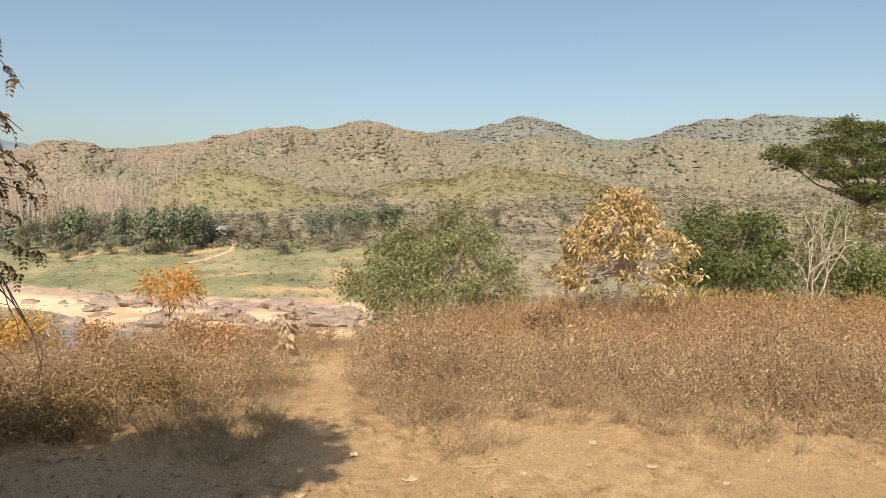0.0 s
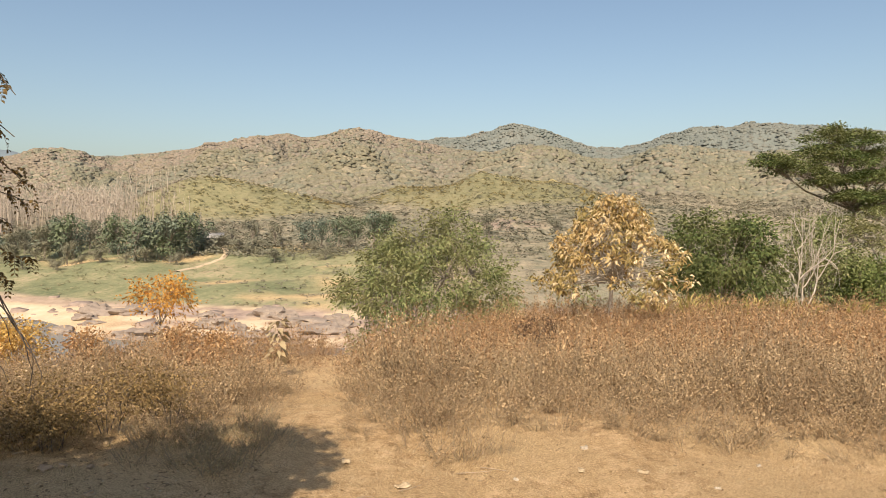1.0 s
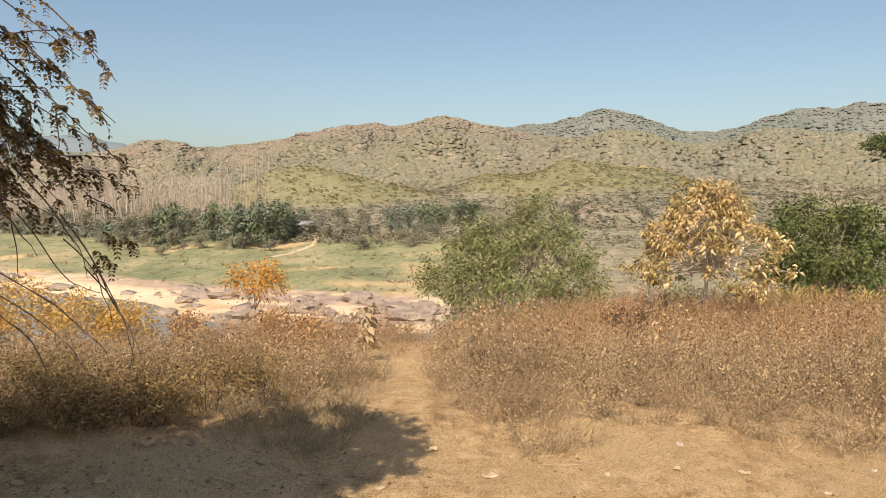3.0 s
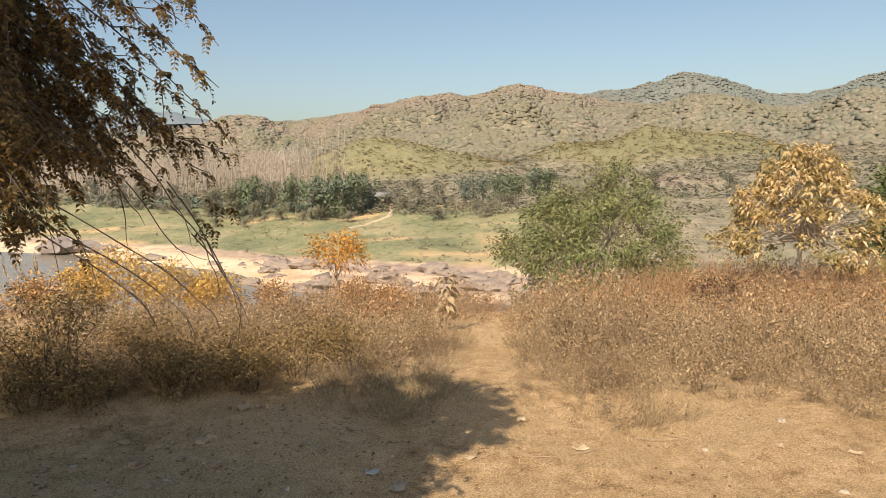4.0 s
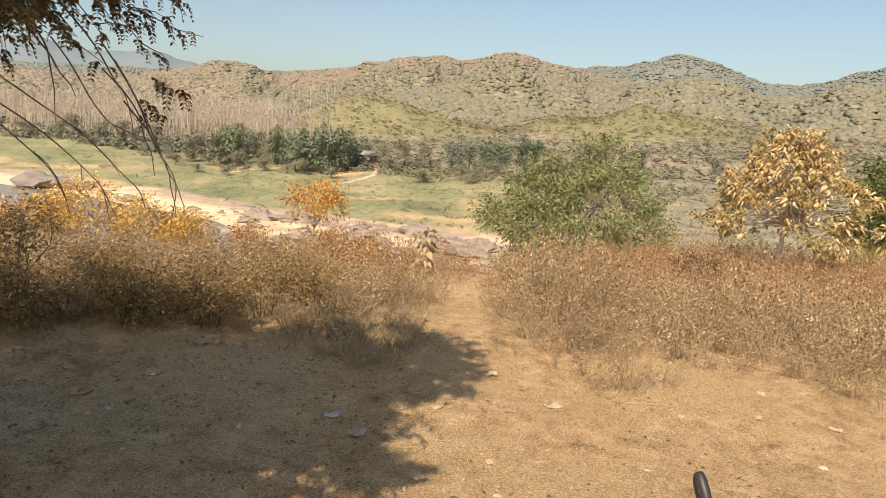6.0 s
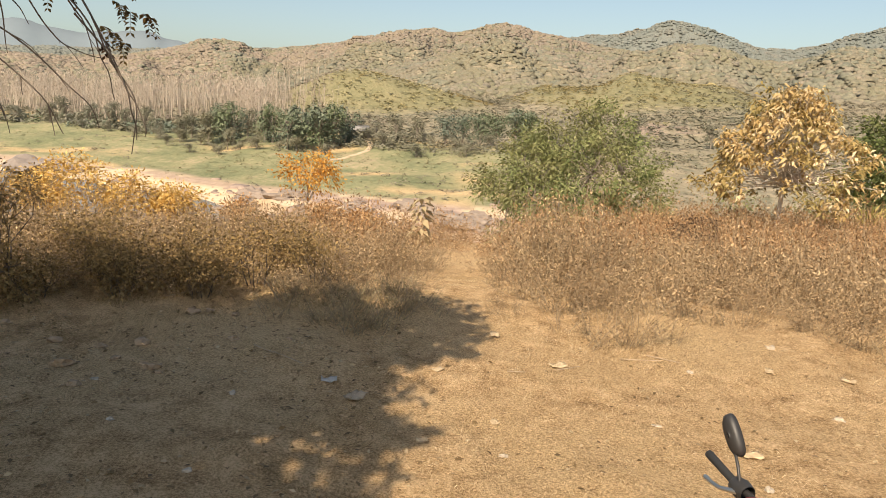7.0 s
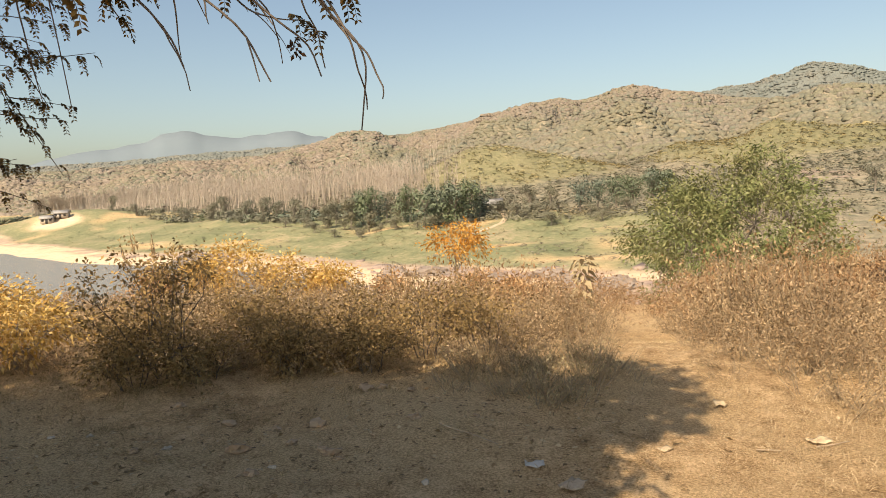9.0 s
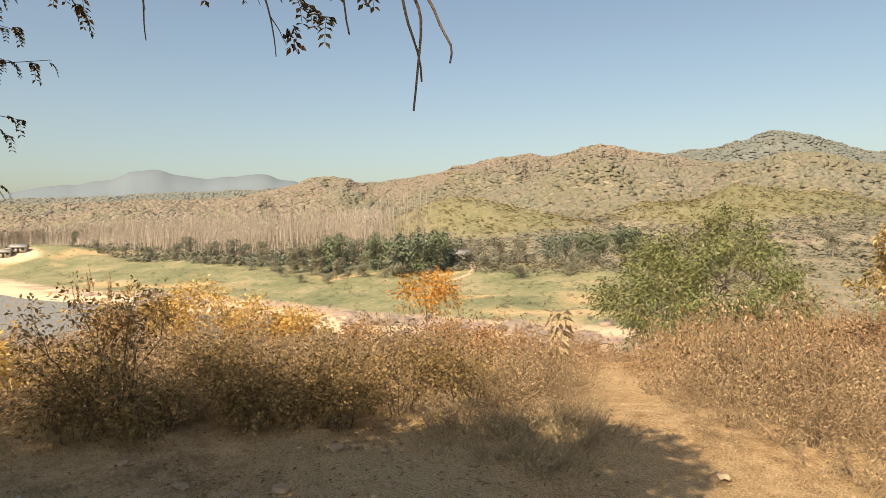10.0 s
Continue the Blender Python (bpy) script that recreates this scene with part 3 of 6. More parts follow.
def make_grass():
    """Short straw-coloured grass and litter over the dusty ground."""
    kinds = []
    for _ in range(6):
        soup = Soup()
        n = 4
        a = rng.uniform(0, 6.28, n)
        base = np.stack([np.cos(a) * 0.03, np.sin(a) * 0.03, 0 * a], -1) * rng.uniform(0, 1.5, (n, 1))
        way = np.stack([np.cos(a), np.sin(a), rng.uniform(0.2, 1.5, n)], -1)
        soup.leaves(base, way, rng.uniform(0.015, 0.042, n), 0.08, 0.2)
        kinds.append(soup.arrays())
    n = 125000
    x, y = rng.uniform(-7.5, 6.5, n), rng.uniform(2.4, 10.5, n)
    edge = np.where(x > trail(y), front_right(x), front_left(x))
    thick = np.where(x < -1.6, 0.32, 0.8) + 0.4 * smooth(1.6, 0, edge - y)
    keep = (vnoise(x / 0.45, y / 0.45, 8) * 0.75 + 0.25 * rng.random(n) < thick) & ((y < edge + 0.6) | (np.abs(x - trail(y)) < 0.5))
    x, y = x[keep], y[keep]
    spots = np.stack([x, y, height(x, y)], -1)
    m = len(x)
    # left of the trail the grass takes the shade-darkened brown
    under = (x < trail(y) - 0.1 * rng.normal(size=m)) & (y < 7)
    for at, leaf, label in ((~under, straw_leaf, "short straw-coloured dry grass on dusty soil"), (under, shade_brown_grass, "short brown grass, darkened in colour for the big tree's shade")):
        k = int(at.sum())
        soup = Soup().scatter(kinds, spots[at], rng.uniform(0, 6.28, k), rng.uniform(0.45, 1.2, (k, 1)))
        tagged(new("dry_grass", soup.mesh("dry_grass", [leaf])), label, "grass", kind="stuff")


def make_tufts():
    """Standing straws of longer grass, at the foot of the weeds and under the tree."""
    kinds = []
    for _ in range(6):
        n = 8
        a = rng.uniform(0, 6.28, n)
        base = np.stack([np.cos(a) * 0.03, np.sin(a) * 0.03, 0 * a], -1) * rng.uniform(0, 1.5, (n, 1))
        way = np.stack([np.cos(a), np.sin(a), rng.uniform(1.2, 4.0, n)], -1)
        kinds.append(Soup().leaves(base, way, rng.uniform(0.03, 0.085, n), 0.03, 0.2).arrays())
    n = 24000
    x, y = rng.uniform(-7, 5.5, n), rng.uniform(2.6, 9.0, n)
    edge = np.where(x > trail(y), front_right(x), front_left(x))
    near = smooth(1.7, 0.0, edge - y)
    keep = (rng.random(n) < np.where(x < -1.2, 0.12 + 0.6 * near, 0.10 + 0.75 * near)) & (y < edge + 0.4) & (vnoise(x / 0.5, y / 0.5, 18) > 0.35) & (np.abs(x - trail(y)) > 0.3)
    x, y = x[keep], y[keep]
    spots = np.stack([x, y, height(x, y) - 0.005], -1)
    # tufts left of the trail are shade-darkened in the same way
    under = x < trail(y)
    for at, leaf, label in ((~under, straw_leaf, "standing tufts of straw grass before the weeds"), (under, shade_brown_grass, "standing tufts of brown grass, darkened in colour for the tree's shade")):
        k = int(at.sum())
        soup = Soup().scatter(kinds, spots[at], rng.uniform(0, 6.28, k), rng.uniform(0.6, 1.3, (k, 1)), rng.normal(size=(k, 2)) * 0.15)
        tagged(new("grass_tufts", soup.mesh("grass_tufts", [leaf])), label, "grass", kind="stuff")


make_grass()
make_tufts()


# ---- trees ----
def grow(soup, tips, start, way, length, radius, depth, spread=0.7, pull=(0, 0, 0.05), sides=5, forks=3, r=rng, shrink=0.68):
    line = bent(start, way, length, 4, 0.16, pull, r)
    soup.tube(line, np.linspace(radius, radius * 0.6, 5), sides)
    if depth == 0:
        tips.append((line[-1], unit(line[-1] - line[-2]), length))
        tips.append((line[2], unit(line[3] - line[1]), length))
        return
    for k in range(forks):
        at = line[-1] if k == 0 else line[r.integers(2, 5)]
        d = unit(unit(line[-1] - line[-2]) + r.normal(size=3) * spread)
        grow(soup, tips, at, d, length * shrink * r.uniform(0.8, 1.2), radius * 0.55, depth - 1, spread, pull, max(3, sides - 1), forks, r, shrink)


def leafy(tips, per_tip, size, width, cloud, droop=0.1, flat=1.0, soft=True, even=0.25):
    """Single leaves in a cloud round each branch end."""
    soup = Soup()
    o = np.array([t[0] for t in tips])
    d = np.array([t[1] for t in tips])
    n = len(o) * per_tip
    heart = o.mean(0) - (0, 0, 0.3)
    o, d = np.repeat(o, per_tip, 0), np.repeat(d, per_tip, 0)
    off = rng.normal(size=(n, 3)) * cloud * (1, 1, flat)
    facing = unit(off) * 0.7 + unit(o + off - heart) * 0.6 + np.array([0, 0, 0.3]) if soft else None
    soup.leaves(o + off, d * 0.5 + unit(off) + rng.normal(size=(n, 3)) * 0.5 + (0, 0, -droop * 2), size * rng.uniform(0.6, 1.3, n), width, droop, r=None if facing is None else unit(facing) + rng.normal(size=(n, 3)) * 0.6, facing=facing, even=even)
    return soup


def tree(name, place, tall, wide, leaf, bark, label, category="tree", stems=1, spread=0.7, depth=3, per_tip=30, size=0.12, width=0.5, cloud=0.35, lean=(0, 0), flat=0.7, thick=0.06, first=0.4, pull=(0, 0, 0.05), forks=3, seed=1, soft=True, droop=0.12, bare=0.0):
    """A tree or bush of that height and width: an Empty at its foot, with a trunk and a crown of single leaves."""
    r = np.random.default_rng(seed)
    thing = tagged(new(name), label, category)
    thing.location = (place[0], place[1], ground_at(*place) - 0.04)
    wood, tips = Soup(), []
    for k in range(stems):
        a = 6.28 * k / stems + r.uniform(-0.4, 0.4)
        tilt = 0.12 if stems == 1 else 0.5
        way = (math.cos(a) * tilt + lean[0], math.sin(a) * tilt + lean[1], 1)
        grow(wood, tips, (0.1 * (stems > 1) * math.cos(a), 0.1 * (stems > 1) * math.sin(a), 0), way, tall * first, thick, depth, spread, pull, 6, forks, r)
    ends = np.array([t[0] for t in tips])
    up = (tall - cloud * flat * (leaf is not None)) / ends[:, 2].max()
    out = (wide / 2 - cloud * (leaf is not None)) / np.percentile(np.hypot(ends[:, 0], ends[:, 1]), 92)
    grown = np.array([out, out, up])
    wood.v = [v * grown for v in wood.v]
    tips = [(o * grown, d, n) for o, d, n in tips if o[2] * up > bare * tall]
    part("trunk", wood.mesh("trunk", [bark], flat=False), thing)
    if leaf is not None:
        part("crown", leafy(tips, per_tip, size, width, cloud, droop, flat, soft).mesh("crown", [leaf]), thing)
    return thing


def dome_tree(name, place, tall, wide, deep, leaf, bark, label, category="tree", seed=1, tips=70, per_tip=60, size=0.15, width=0.42, cloud=0.22, thick=0.06, ragged=0.3, droop=0.15, soft=True, lean=(0, 0)):
    """A tree with a rounded crown, deep metres from its top to its hem: trunk, limbs that fork to the crown's surface, single leaves."""
    r = np.random.default_rng(seed)
    thing = tagged(new(name), label, category)
    thing.location = (place[0], place[1], ground_at(*place) - 0.04)
    wood, ends = Soup(), []
    low = tall - deep
    fork = np.array([lean[0], lean[1], max(low * 0.75, 0.12 * tall)])
    trunk = np.array([(0, 0, 0), fork * 0.5 + r.normal(size=3) * 0.03 * tall * (1, 1, 0), fork])
    wood.tube(trunk, np.array([thick, thick * 0.85, thick * 0.7]), 7)
    heart = np.array([lean[0] * 1.4, lean[1] * 1.4, low + 0.42 * deep])
    half = np.array([wide / 2, wide / 2, 0.58 * deep])
    limbs = []
    for k in range(9):
        a = 2.4 * k + r.uniform(-0.3, 0.3)
        d = unit(np.array([math.cos(a), math.sin(a), r.uniform(-0.1, 0.9)]))
        stop = heart + d * half * 0.62
        mid = (fork + stop) / 2 + r.normal(size=3) * 0.06 * wide + (0, 0, 0.05 * deep)
        wood.tube(np.array([fork, mid, stop]), np.array([0.5, 0.33, 0.16]) * thick, 5)
        limbs.append(stop)
    limbs = np.array(limbs)
    for _ in range(tips):
        d = unit(r.normal(size=3))
        d[2] = abs(d[2]) * (1 if r.random() < 0.72 else -0.55)
        d = unit(d)
        lump = 1 + ragged * 2 * (noise.noise(Vector(d * 2.1) + Vector((seed, 2 * seed, 0))))
        o = heart + d * (half - cloud * 0.7) * min(lump, 1.15) * r.uniform(0.72, 1.0)
        near = limbs[np.argmin(((limbs - o) ** 2).sum(1))]
        wood.tube(np.array([near, (near + o) / 2 + r.normal(size=3) * 0.03 * wide, o]), np.array([0.13, 0.09, 0.04]) * thick, 3)
        ends.append((o, d, 1.0))
    part("trunk", wood.mesh("trunk", [bark], flat=False), thing)
    part("crown", leafy(ends, per_tip, size, width, cloud, droop, 0.7, soft).mesh("crown", [leaf]), thing)
    return thing


def plate_tree(name, place, fork, plates, leaf, bark, label, seed, thick=0.12, per=34, sprays=26, size=0.15, width=0.4, droop=0.1, cloud=0.16, category="tree"):
    """A tree whose leaves lie in flat layers: plates are (x, y, z, half width, half height) in the world."""
    r = np.random.default_rng(seed)
    thing = tagged(new(name), label, category)
    foot = np.array([place[0], place[1], ground_at(*place) - 0.05])
    thing.location = foot
    fork = np.array(fork, float)
    wood, crown = Soup(), Soup()
    lower = foot + (fork - foot) * 0.5 + r.normal(size=3) * 0.12 * (1, 1, 0)
    wood.tube(np.array([foot, lower, fork]) - foot, np.array([1.0, 0.8, 0.65]) * thick, 8)
    for x, y, z, w, h in plates:
        heart = np.array([x, y, z])
        elbow = fork + (heart - fork) * 0.55 + r.normal(size=3) * 0.14 + (0, 0, -0.1 * w)
        limb = np.array([fork, elbow, heart - (0, 0, 0.6 * h)])
        wood.tube(limb - foot, np.array([0.5, 0.32, 0.14]) * thick, 6)
        for _ in range(sprays):
            a, q = r.uniform(0, 6.283), math.sqrt(r.random())
            bulge = 1 + 0.35 * noise.noise(Vector((2 * math.cos(a), 2 * math.sin(a), seed + x)))
            o = heart + np.array([math.cos(a) * w * q * bulge, math.sin(a) * 0.8 * w * q * bulge, h * (1 - 1.3 * q * q) + r.normal() * 0.25 * h])
            root = limb[1] + (limb[2] - limb[1]) * r.uniform(0.3, 1.0)
            wood.tube(np.array([root, (root + o) / 2 + r.normal(size=3) * 0.08, o]) - foot, np.array([0.11, 0.07, 0.03]) * thick, 3)
            n = max(6, int(per * r.uniform(0.5, 1.4)))
            off = rng.normal(size=(n, 3)) * cloud * (1, 1, 0.32)
            way = unit(off) + rng.normal(size=(n, 3)) * (0.5, 0.5, 0.25) + (0, 0, -droop)
            crown.leaves(o + off - foot, way, size * rng.uniform(0.6, 1.3, n), width, droop, r=np.array([0, 0, 1.0]) + rng.normal(size=(n, 3)) * 0.55)
    part("trunk", wood.mesh("trunk", [bark], flat=False), thing)
    part("crown", crown.mesh("crown", [leaf]), thing)
    return thing


def rosette_tree(name, place, tall, wide, hem, leaf, under, bark, label, seed, rosettes=380, per=22, size=0.17):
    """A small tree with long drooping leaves in rosettes, in tiers over a pale trunk; the lower and rear ones are
    darker olive.
    """
    r = np.random.default_rng(seed)
    thing = tagged(new(name), label, "tree")
    foot = np.array([place[0], place[1], ground_at(*place) - 0.04])
    thing.location = foot
    wood, top, low = Soup(), Soup(), Soup()
    trunk = bent((0, 0, 0), (0.02, 0, 1), tall * 0.62, 5, 0.05, r=r)
    wood.tube(trunk, np.linspace(0.075, 0.04, 6), 8)
    for k in range(rosettes):
        q = math.sqrt((k + 0.5) / rosettes)
        a = 2.4 * k + r.uniform(-0.4, 0.4)
        tier = round((1 - q**2.4) * 5) / 5 * 0.6 + 0.4 * (1 - q**2.4)
        z = hem + (tall - hem) * (0.05 + 0.88 * tier) + r.normal() * 0.16
        out = 0.5 * wide * q * (0.9 + 0.55 * noise.noise(Vector((1.6 * math.cos(a), 1.6 * math.sin(a), seed + 2 * z))))
        o = np.array([math.cos(a) * out, math.sin(a) * out, z])
        root = trunk[3] + (trunk[5] - trunk[3]) * r.random()
        wood.tube(np.array([root, (root + o) / 2 + (0, 0, -0.04) + r.normal(size=3) * 0.06, o]), np.array([0.016, 0.009, 0.004]), 4)
        n = int(per * r.uniform(0.6, 1.3))
        b = rng.uniform(0, 6.283, n)
        way = np.stack([np.cos(b), np.sin(b), rng.uniform(-0.9, 0.25, n)], -1)
        lean = r.random() < 0.05 + 0.7 * (1 - q) + 0.3 * (math.sin(a) < 0)
        (top if lean else low).leaves(o + rng.normal(size=(n, 3)) * 0.09, way, size * rng.uniform(0.55, 1.2, n), 0.4, 0.3, r=np.array([0, -0.5, 1.0]) + rng.normal(size=(n, 3)) * 0.45)
    part("trunk", wood.mesh("trunk", [bark], flat=False), thing, "slender pale trunk")
    part("crown", top.mesh("crown", [leaf]), thing)
    part("under_leaves", low.mesh("under_leaves", [under]), thing, "darker olive-yellow hanging leaves")
    return thing


olive_leaf = leaf_material("olive_leaf", [(0.0, (0.16, 0.115, 0.04)), (0.5, (0.36, 0.255, 0.095)), (1.0, (0.60, 0.45, 0.20))], (0.22, 0.19, 0.07), 0.8, 0.3)
rosette_tree("yellow_tree", (5.3, 21.6), 4.05, 4.5, 1.1, yellow_leaf, olive_leaf, pale_bark, "small tree with drooping pale yellow leaves", 4)
dome_tree("green_tree", (-0.5, 28.5), 7.4, 7.7, 6.6, green_leaf, grey_bark, "broad grey-green bushy tree below the slope", seed=5, tips=430, per_tip=72, size=0.145, width=0.42, cloud=0.21, thick=0.12, ragged=0.32)
dome_tree("orange_sapling", (-7.2, 18.0), 2.25, 1.6, 1.15, orange_leaf, grey_bark, "thin sapling with orange autumn leaves", seed=8, tips=48, per_tip=34, size=0.09, width=0.5, cloud=0.12, thick=0.022, ragged=0.35)
dome_tree("green_bush", (10.75, 26.5), 4.2, 4.3, 3.8, deep_leaf, grey_bark, "dense dark green bush behind the weeds", "bush", seed=11, tips=150, per_tip=85, size=0.14, width=0.5, cloud=0.2, thick=0.07, ragged=0.6)
tree("bare_tree", (13.75, 26.6), 5.0, 2.9, None, pale_bark, "leafless tree with pale crooked branches", stems=4, seed=15, depth=4, spread=0.75, first=0.3, thick=0.06, pull=(0, 0, 0.1))
plate_tree("spreading_tree", (17.6, 29.6), (17.5, 29.6, 2.4), [(13.7, 29.0, 4.35, 0.8, 0.25), (14.8, 28.9, 4.0, 1.0, 0.3), (15.6, 29.3, 4.7, 1.0, 0.35), (16.5, 29.6, 5.45, 1.15, 0.4), (17.5, 29.2, 5.2, 1.1, 0.4), (16.4, 28.6, 4.45, 1.2, 0.35), (18.1, 29.4, 4.55, 1.0, 0.35), (17.3, 28.4, 3.7, 0.9, 0.25), (18.9, 29.0, 3.8, 0.9, 0.3), (15.7, 28.5, 3.55, 0.8, 0.22), (19.9, 29.7, 4.3, 0.9, 0.3), (20.9, 30.0, 3.5, 1.1, 0.35), (16.6, 28.3, 2.9, 0.8, 0.25), (18.2, 28.6, 2.8, 0.9, 0.3)], deep_leaf, grey_bark, "tall green tree with a flat spreading crown", 19, thick=0.11, sprays=52, per=46, size=0.13, cloud=0.14)
plate_tree("feathery_tree", (20.2, 29.6), (20.1, 29.6, 1.2), [(18.6, 29.2, 3.1, 1.0, 0.35), (19.6, 29.0, 2.6, 1.0, 0.3), (20.8, 29.4, 4.6, 1.1, 0.4), (21.6, 29.2, 3.6, 1.2, 0.4), (20.3, 28.8, 1.9, 1.1, 0.3), (21.8, 29.0, 2.2, 1.2, 0.3), (17.6, 28.9, 2.4, 0.9, 0.25)], green_leaf, pale_bark, "feathery grey-green tree with pale limbs behind the weeds", 27, thick=0.11, sprays=26, per=26, size=0.12, width=0.34, cloud=0.2)
plate_tree("feathery_tree", (18.6, 28.2), (18.5, 28.2, -0.6), [(16.2, 28.2, 1.9, 0.9, 0.25), (17.0, 28.0, 1.5, 1.1, 0.25), (18.0, 27.8, 2.2, 1.1, 0.3), (19.8, 28.1, 1.9, 1.3, 0.3), (17.6, 27.6, 0.9, 1.3, 0.3), (19.1, 27.5, 1.0, 1.4, 0.3), (20.4, 27.8, 0.5, 1.3, 0.3), (16.9, 27.5, 0.0, 1.1, 0.25), (18.2, 27.2, -0.2, 1.4, 0.3), (19.6, 27.1, -0.5, 1.4, 0.3)], green_leaf, pale_bark, "feathery grey-green tree in layers behind the weeds", 23, thick=0.12, sprays=34, per=36, size=0.13, width=0.34, cloud=0.2)


def make_litter():
    """Fallen leaves over the soil, thickest under the big tree."""
    n = 9000
    x, y = rng.uniform(-8, 4.5, n), rng.uniform(2.4, 7.0, n)
    edge = np.where(x > trail(y), front_right(x), front_left(x))
    keep = (y < edge + 0.3) & (rng.random(n) < np.where(x < -1.2, 0.9, 0.25)) & (vnoise(x / 0.5, y / 0.5, 15) > 0.3)
    x, y = x[keep], y[keep]
    m = len(x)
    a = rng.uniform(0, 6.28, m)
    spots = np.stack([x, y, height(x, y) + 0.004], -1)
    way = np.stack([np.cos(a), np.sin(a), rng.uniform(-0.05, 0.35, m)], -1)
    soup = Soup().leaves(spots, way, rng.uniform(0.02, 0.05, m), 0.5, 0.05, r=np.tile([0, 0, 1.0], (m, 1)) + rng.normal(size=(m, 3)) * 0.3)
    tagged(new("leaf_litter", soup.mesh("leaf_litter", [dead_litter])), "scattered brown fallen leaves on the soil", "litter", kind="stuff")


make_litter()

# ---- bushes of the slope ----
tree("shrub", (-5.1, 5.65), 1.2, 1.3, shade_leaf, dark_bark, "open brown-leaved shrub at the edge of the slope", "shrub", stems=6, seed=21, per_tip=8, size=0.042, width=0.5, cloud=0.055, depth=3, spread=0.6, first=0.36, thick=0.013)
for k, (x, y, tall) in enumerate(((-4.4, 6.2, 0.66), (-3.75, 6.45, 0.72), (-3.2, 6.75, 0.75), (-2.7, 6.9, 0.65), (-4.9, 6.6, 0.7), (-4.1, 5.95, 0.5), (-3.5, 6.25, 0.5), (-5.15, 5.3, 0.55), (-5.5, 5.75, 0.62), (-4.65, 5.6, 0.5))):
    tree("shrub", (x, y), tall, tall * 1.35, shade_leaf, dark_bark, "low dense brown shrub shaded by the big tree", "shrub", stems=6, seed=30 + k, per_tip=22, size=0.032, width=0.5, cloud=0.08, depth=2, spread=0.75, first=0.5, thick=0.008)
for k, (x, y, tall, wide) in enumerate(((-9.5, 13.9, 1.8, 1.7), (-8.7, 14.3, 1.6, 1.2), (-10.6, 13.6, 1.95, 1.7), (-11.5, 13.6, 1.7, 1.1), (-6.75, 5.5, 0.66, 1.15), (-8.2, 6.2, 0.7, 1.3))):
    dome_tree("golden_bush", (x, y), tall, wide, 0.75 * tall, gold_leaf, grey_bark, "bush with golden-yellow dry leaves on the slope", "bush", seed=40 + k, tips=95, per_tip=30, size=0.078 if y > 10 else 0.052, width=0.45, cloud=0.12, thick=0.02, ragged=0.5)
for k, (x, y, tall) in enumerate(((-6.2, 16.5, 0.9), (-5.0, 15.8, 0.8), (-7.9, 15.5, 0.9), (-11.8, 12.5, 1.0))):
    tree("rusty_bush", (x, y), tall, tall, rust_leaf, grey_bark, "thin bush with rusty dry leaves on the slope", "bush", stems=4, seed=50 + k, per_tip=7, size=0.08, width=0.5, cloud=0.13, depth=3, spread=0.6, first=0.36, thick=0.014)
tree("sparse_tree", (13.0, 40), 9.0, 5.0, green_leaf, pale_bark, "sparse tree with a pale forked trunk", seed=61, per_tip=6, size=0.2, width=0.45, cloud=0.35, depth=4, spread=0.6, first=0.34, thick=0.17, lean=(-0.25, 0))
tree("sparse_tree", (9.5, 43), 8.0, 5.0, green_leaf, pale_bark, "sparse tree with a pale leaning trunk", seed=62, per_tip=7, size=0.2, width=0.45, cloud=0.35, depth=4, spread=0.6, first=0.34, thick=0.14)
for k, (x, y, tall) in enumerate(((18.6, 31, 4.2), (16.5, 26.5, 2.4), (21, 30, 4.8), (13.6, 33, 4.6), (22, 36, 6.5), (16.2, 37, 6.4), (19.5, 40, 7.6), (25, 33, 5.4))):
    tree("bush", (x, y), tall, tall * 1.1, green_leaf if k != 1 else fresh_leaf, grey_bark, "grey-green bush behind the weeds", "bush", stems=4, seed=70 + k, per_tip=28, size=0.14, width=0.45, cloud=0.34, depth=3, spread=0.75, first=0.34)

for k, (x, y, tall, wide) in enumerate(((15.2, 28.4, 4.6, 3.4), (13.0, 31.8, 4.7, 3.6))):
    dome_tree("bush", (x, y), tall, wide, 0.85 * tall, green_leaf, grey_bark, "tall grey-green bush behind the weeds", "bush", seed=170 + k, tips=120, per_tip=75, size=0.13, width=0.45, cloud=0.27, thick=0.06, ragged=0.5)


def reed_clump(place, tall, count, leaf, label, seed):
    """Long arching blades from one root."""
    thing = tagged(new("reed_clump"), label, "reeds", "reeds at the edge of the weeds")
    thing.location = (*place, ground_at(*place) - 0.03)
    a = rng.uniform(0, 6.28, count)
    base = np.stack([np.cos(a), np.sin(a), 0 * a], -1) * rng.uniform(0, 0.35, (count, 1))
    way = np.stack([np.cos(a) * 0.5, np.sin(a) * 0.5, rng.uniform(0.5, 1.6, count)], -1)
    soup = Soup().leaves(base + np.array([0, 0, 1]) * rng.uniform(0, 0.5 * tall, (count, 1)), way, tall * rng.uniform(0.25, 0.5, count), 0.07, 0.3)
    part("foliage", soup.mesh("foliage", [leaf]), thing)
    for _ in range(8):
        stem = Soup().tube(bent((rng.normal() * 0.12, rng.normal() * 0.12, 0), (rng.normal() * 0.2, rng.normal() * 0.2, 1), tall * rng.uniform(0.7, 1), 3, 0.06), np.linspace(0.012, 0.005, 4), 3)
        part("stem", stem.mesh("stem", [dry_stem]), thing)
    return thing


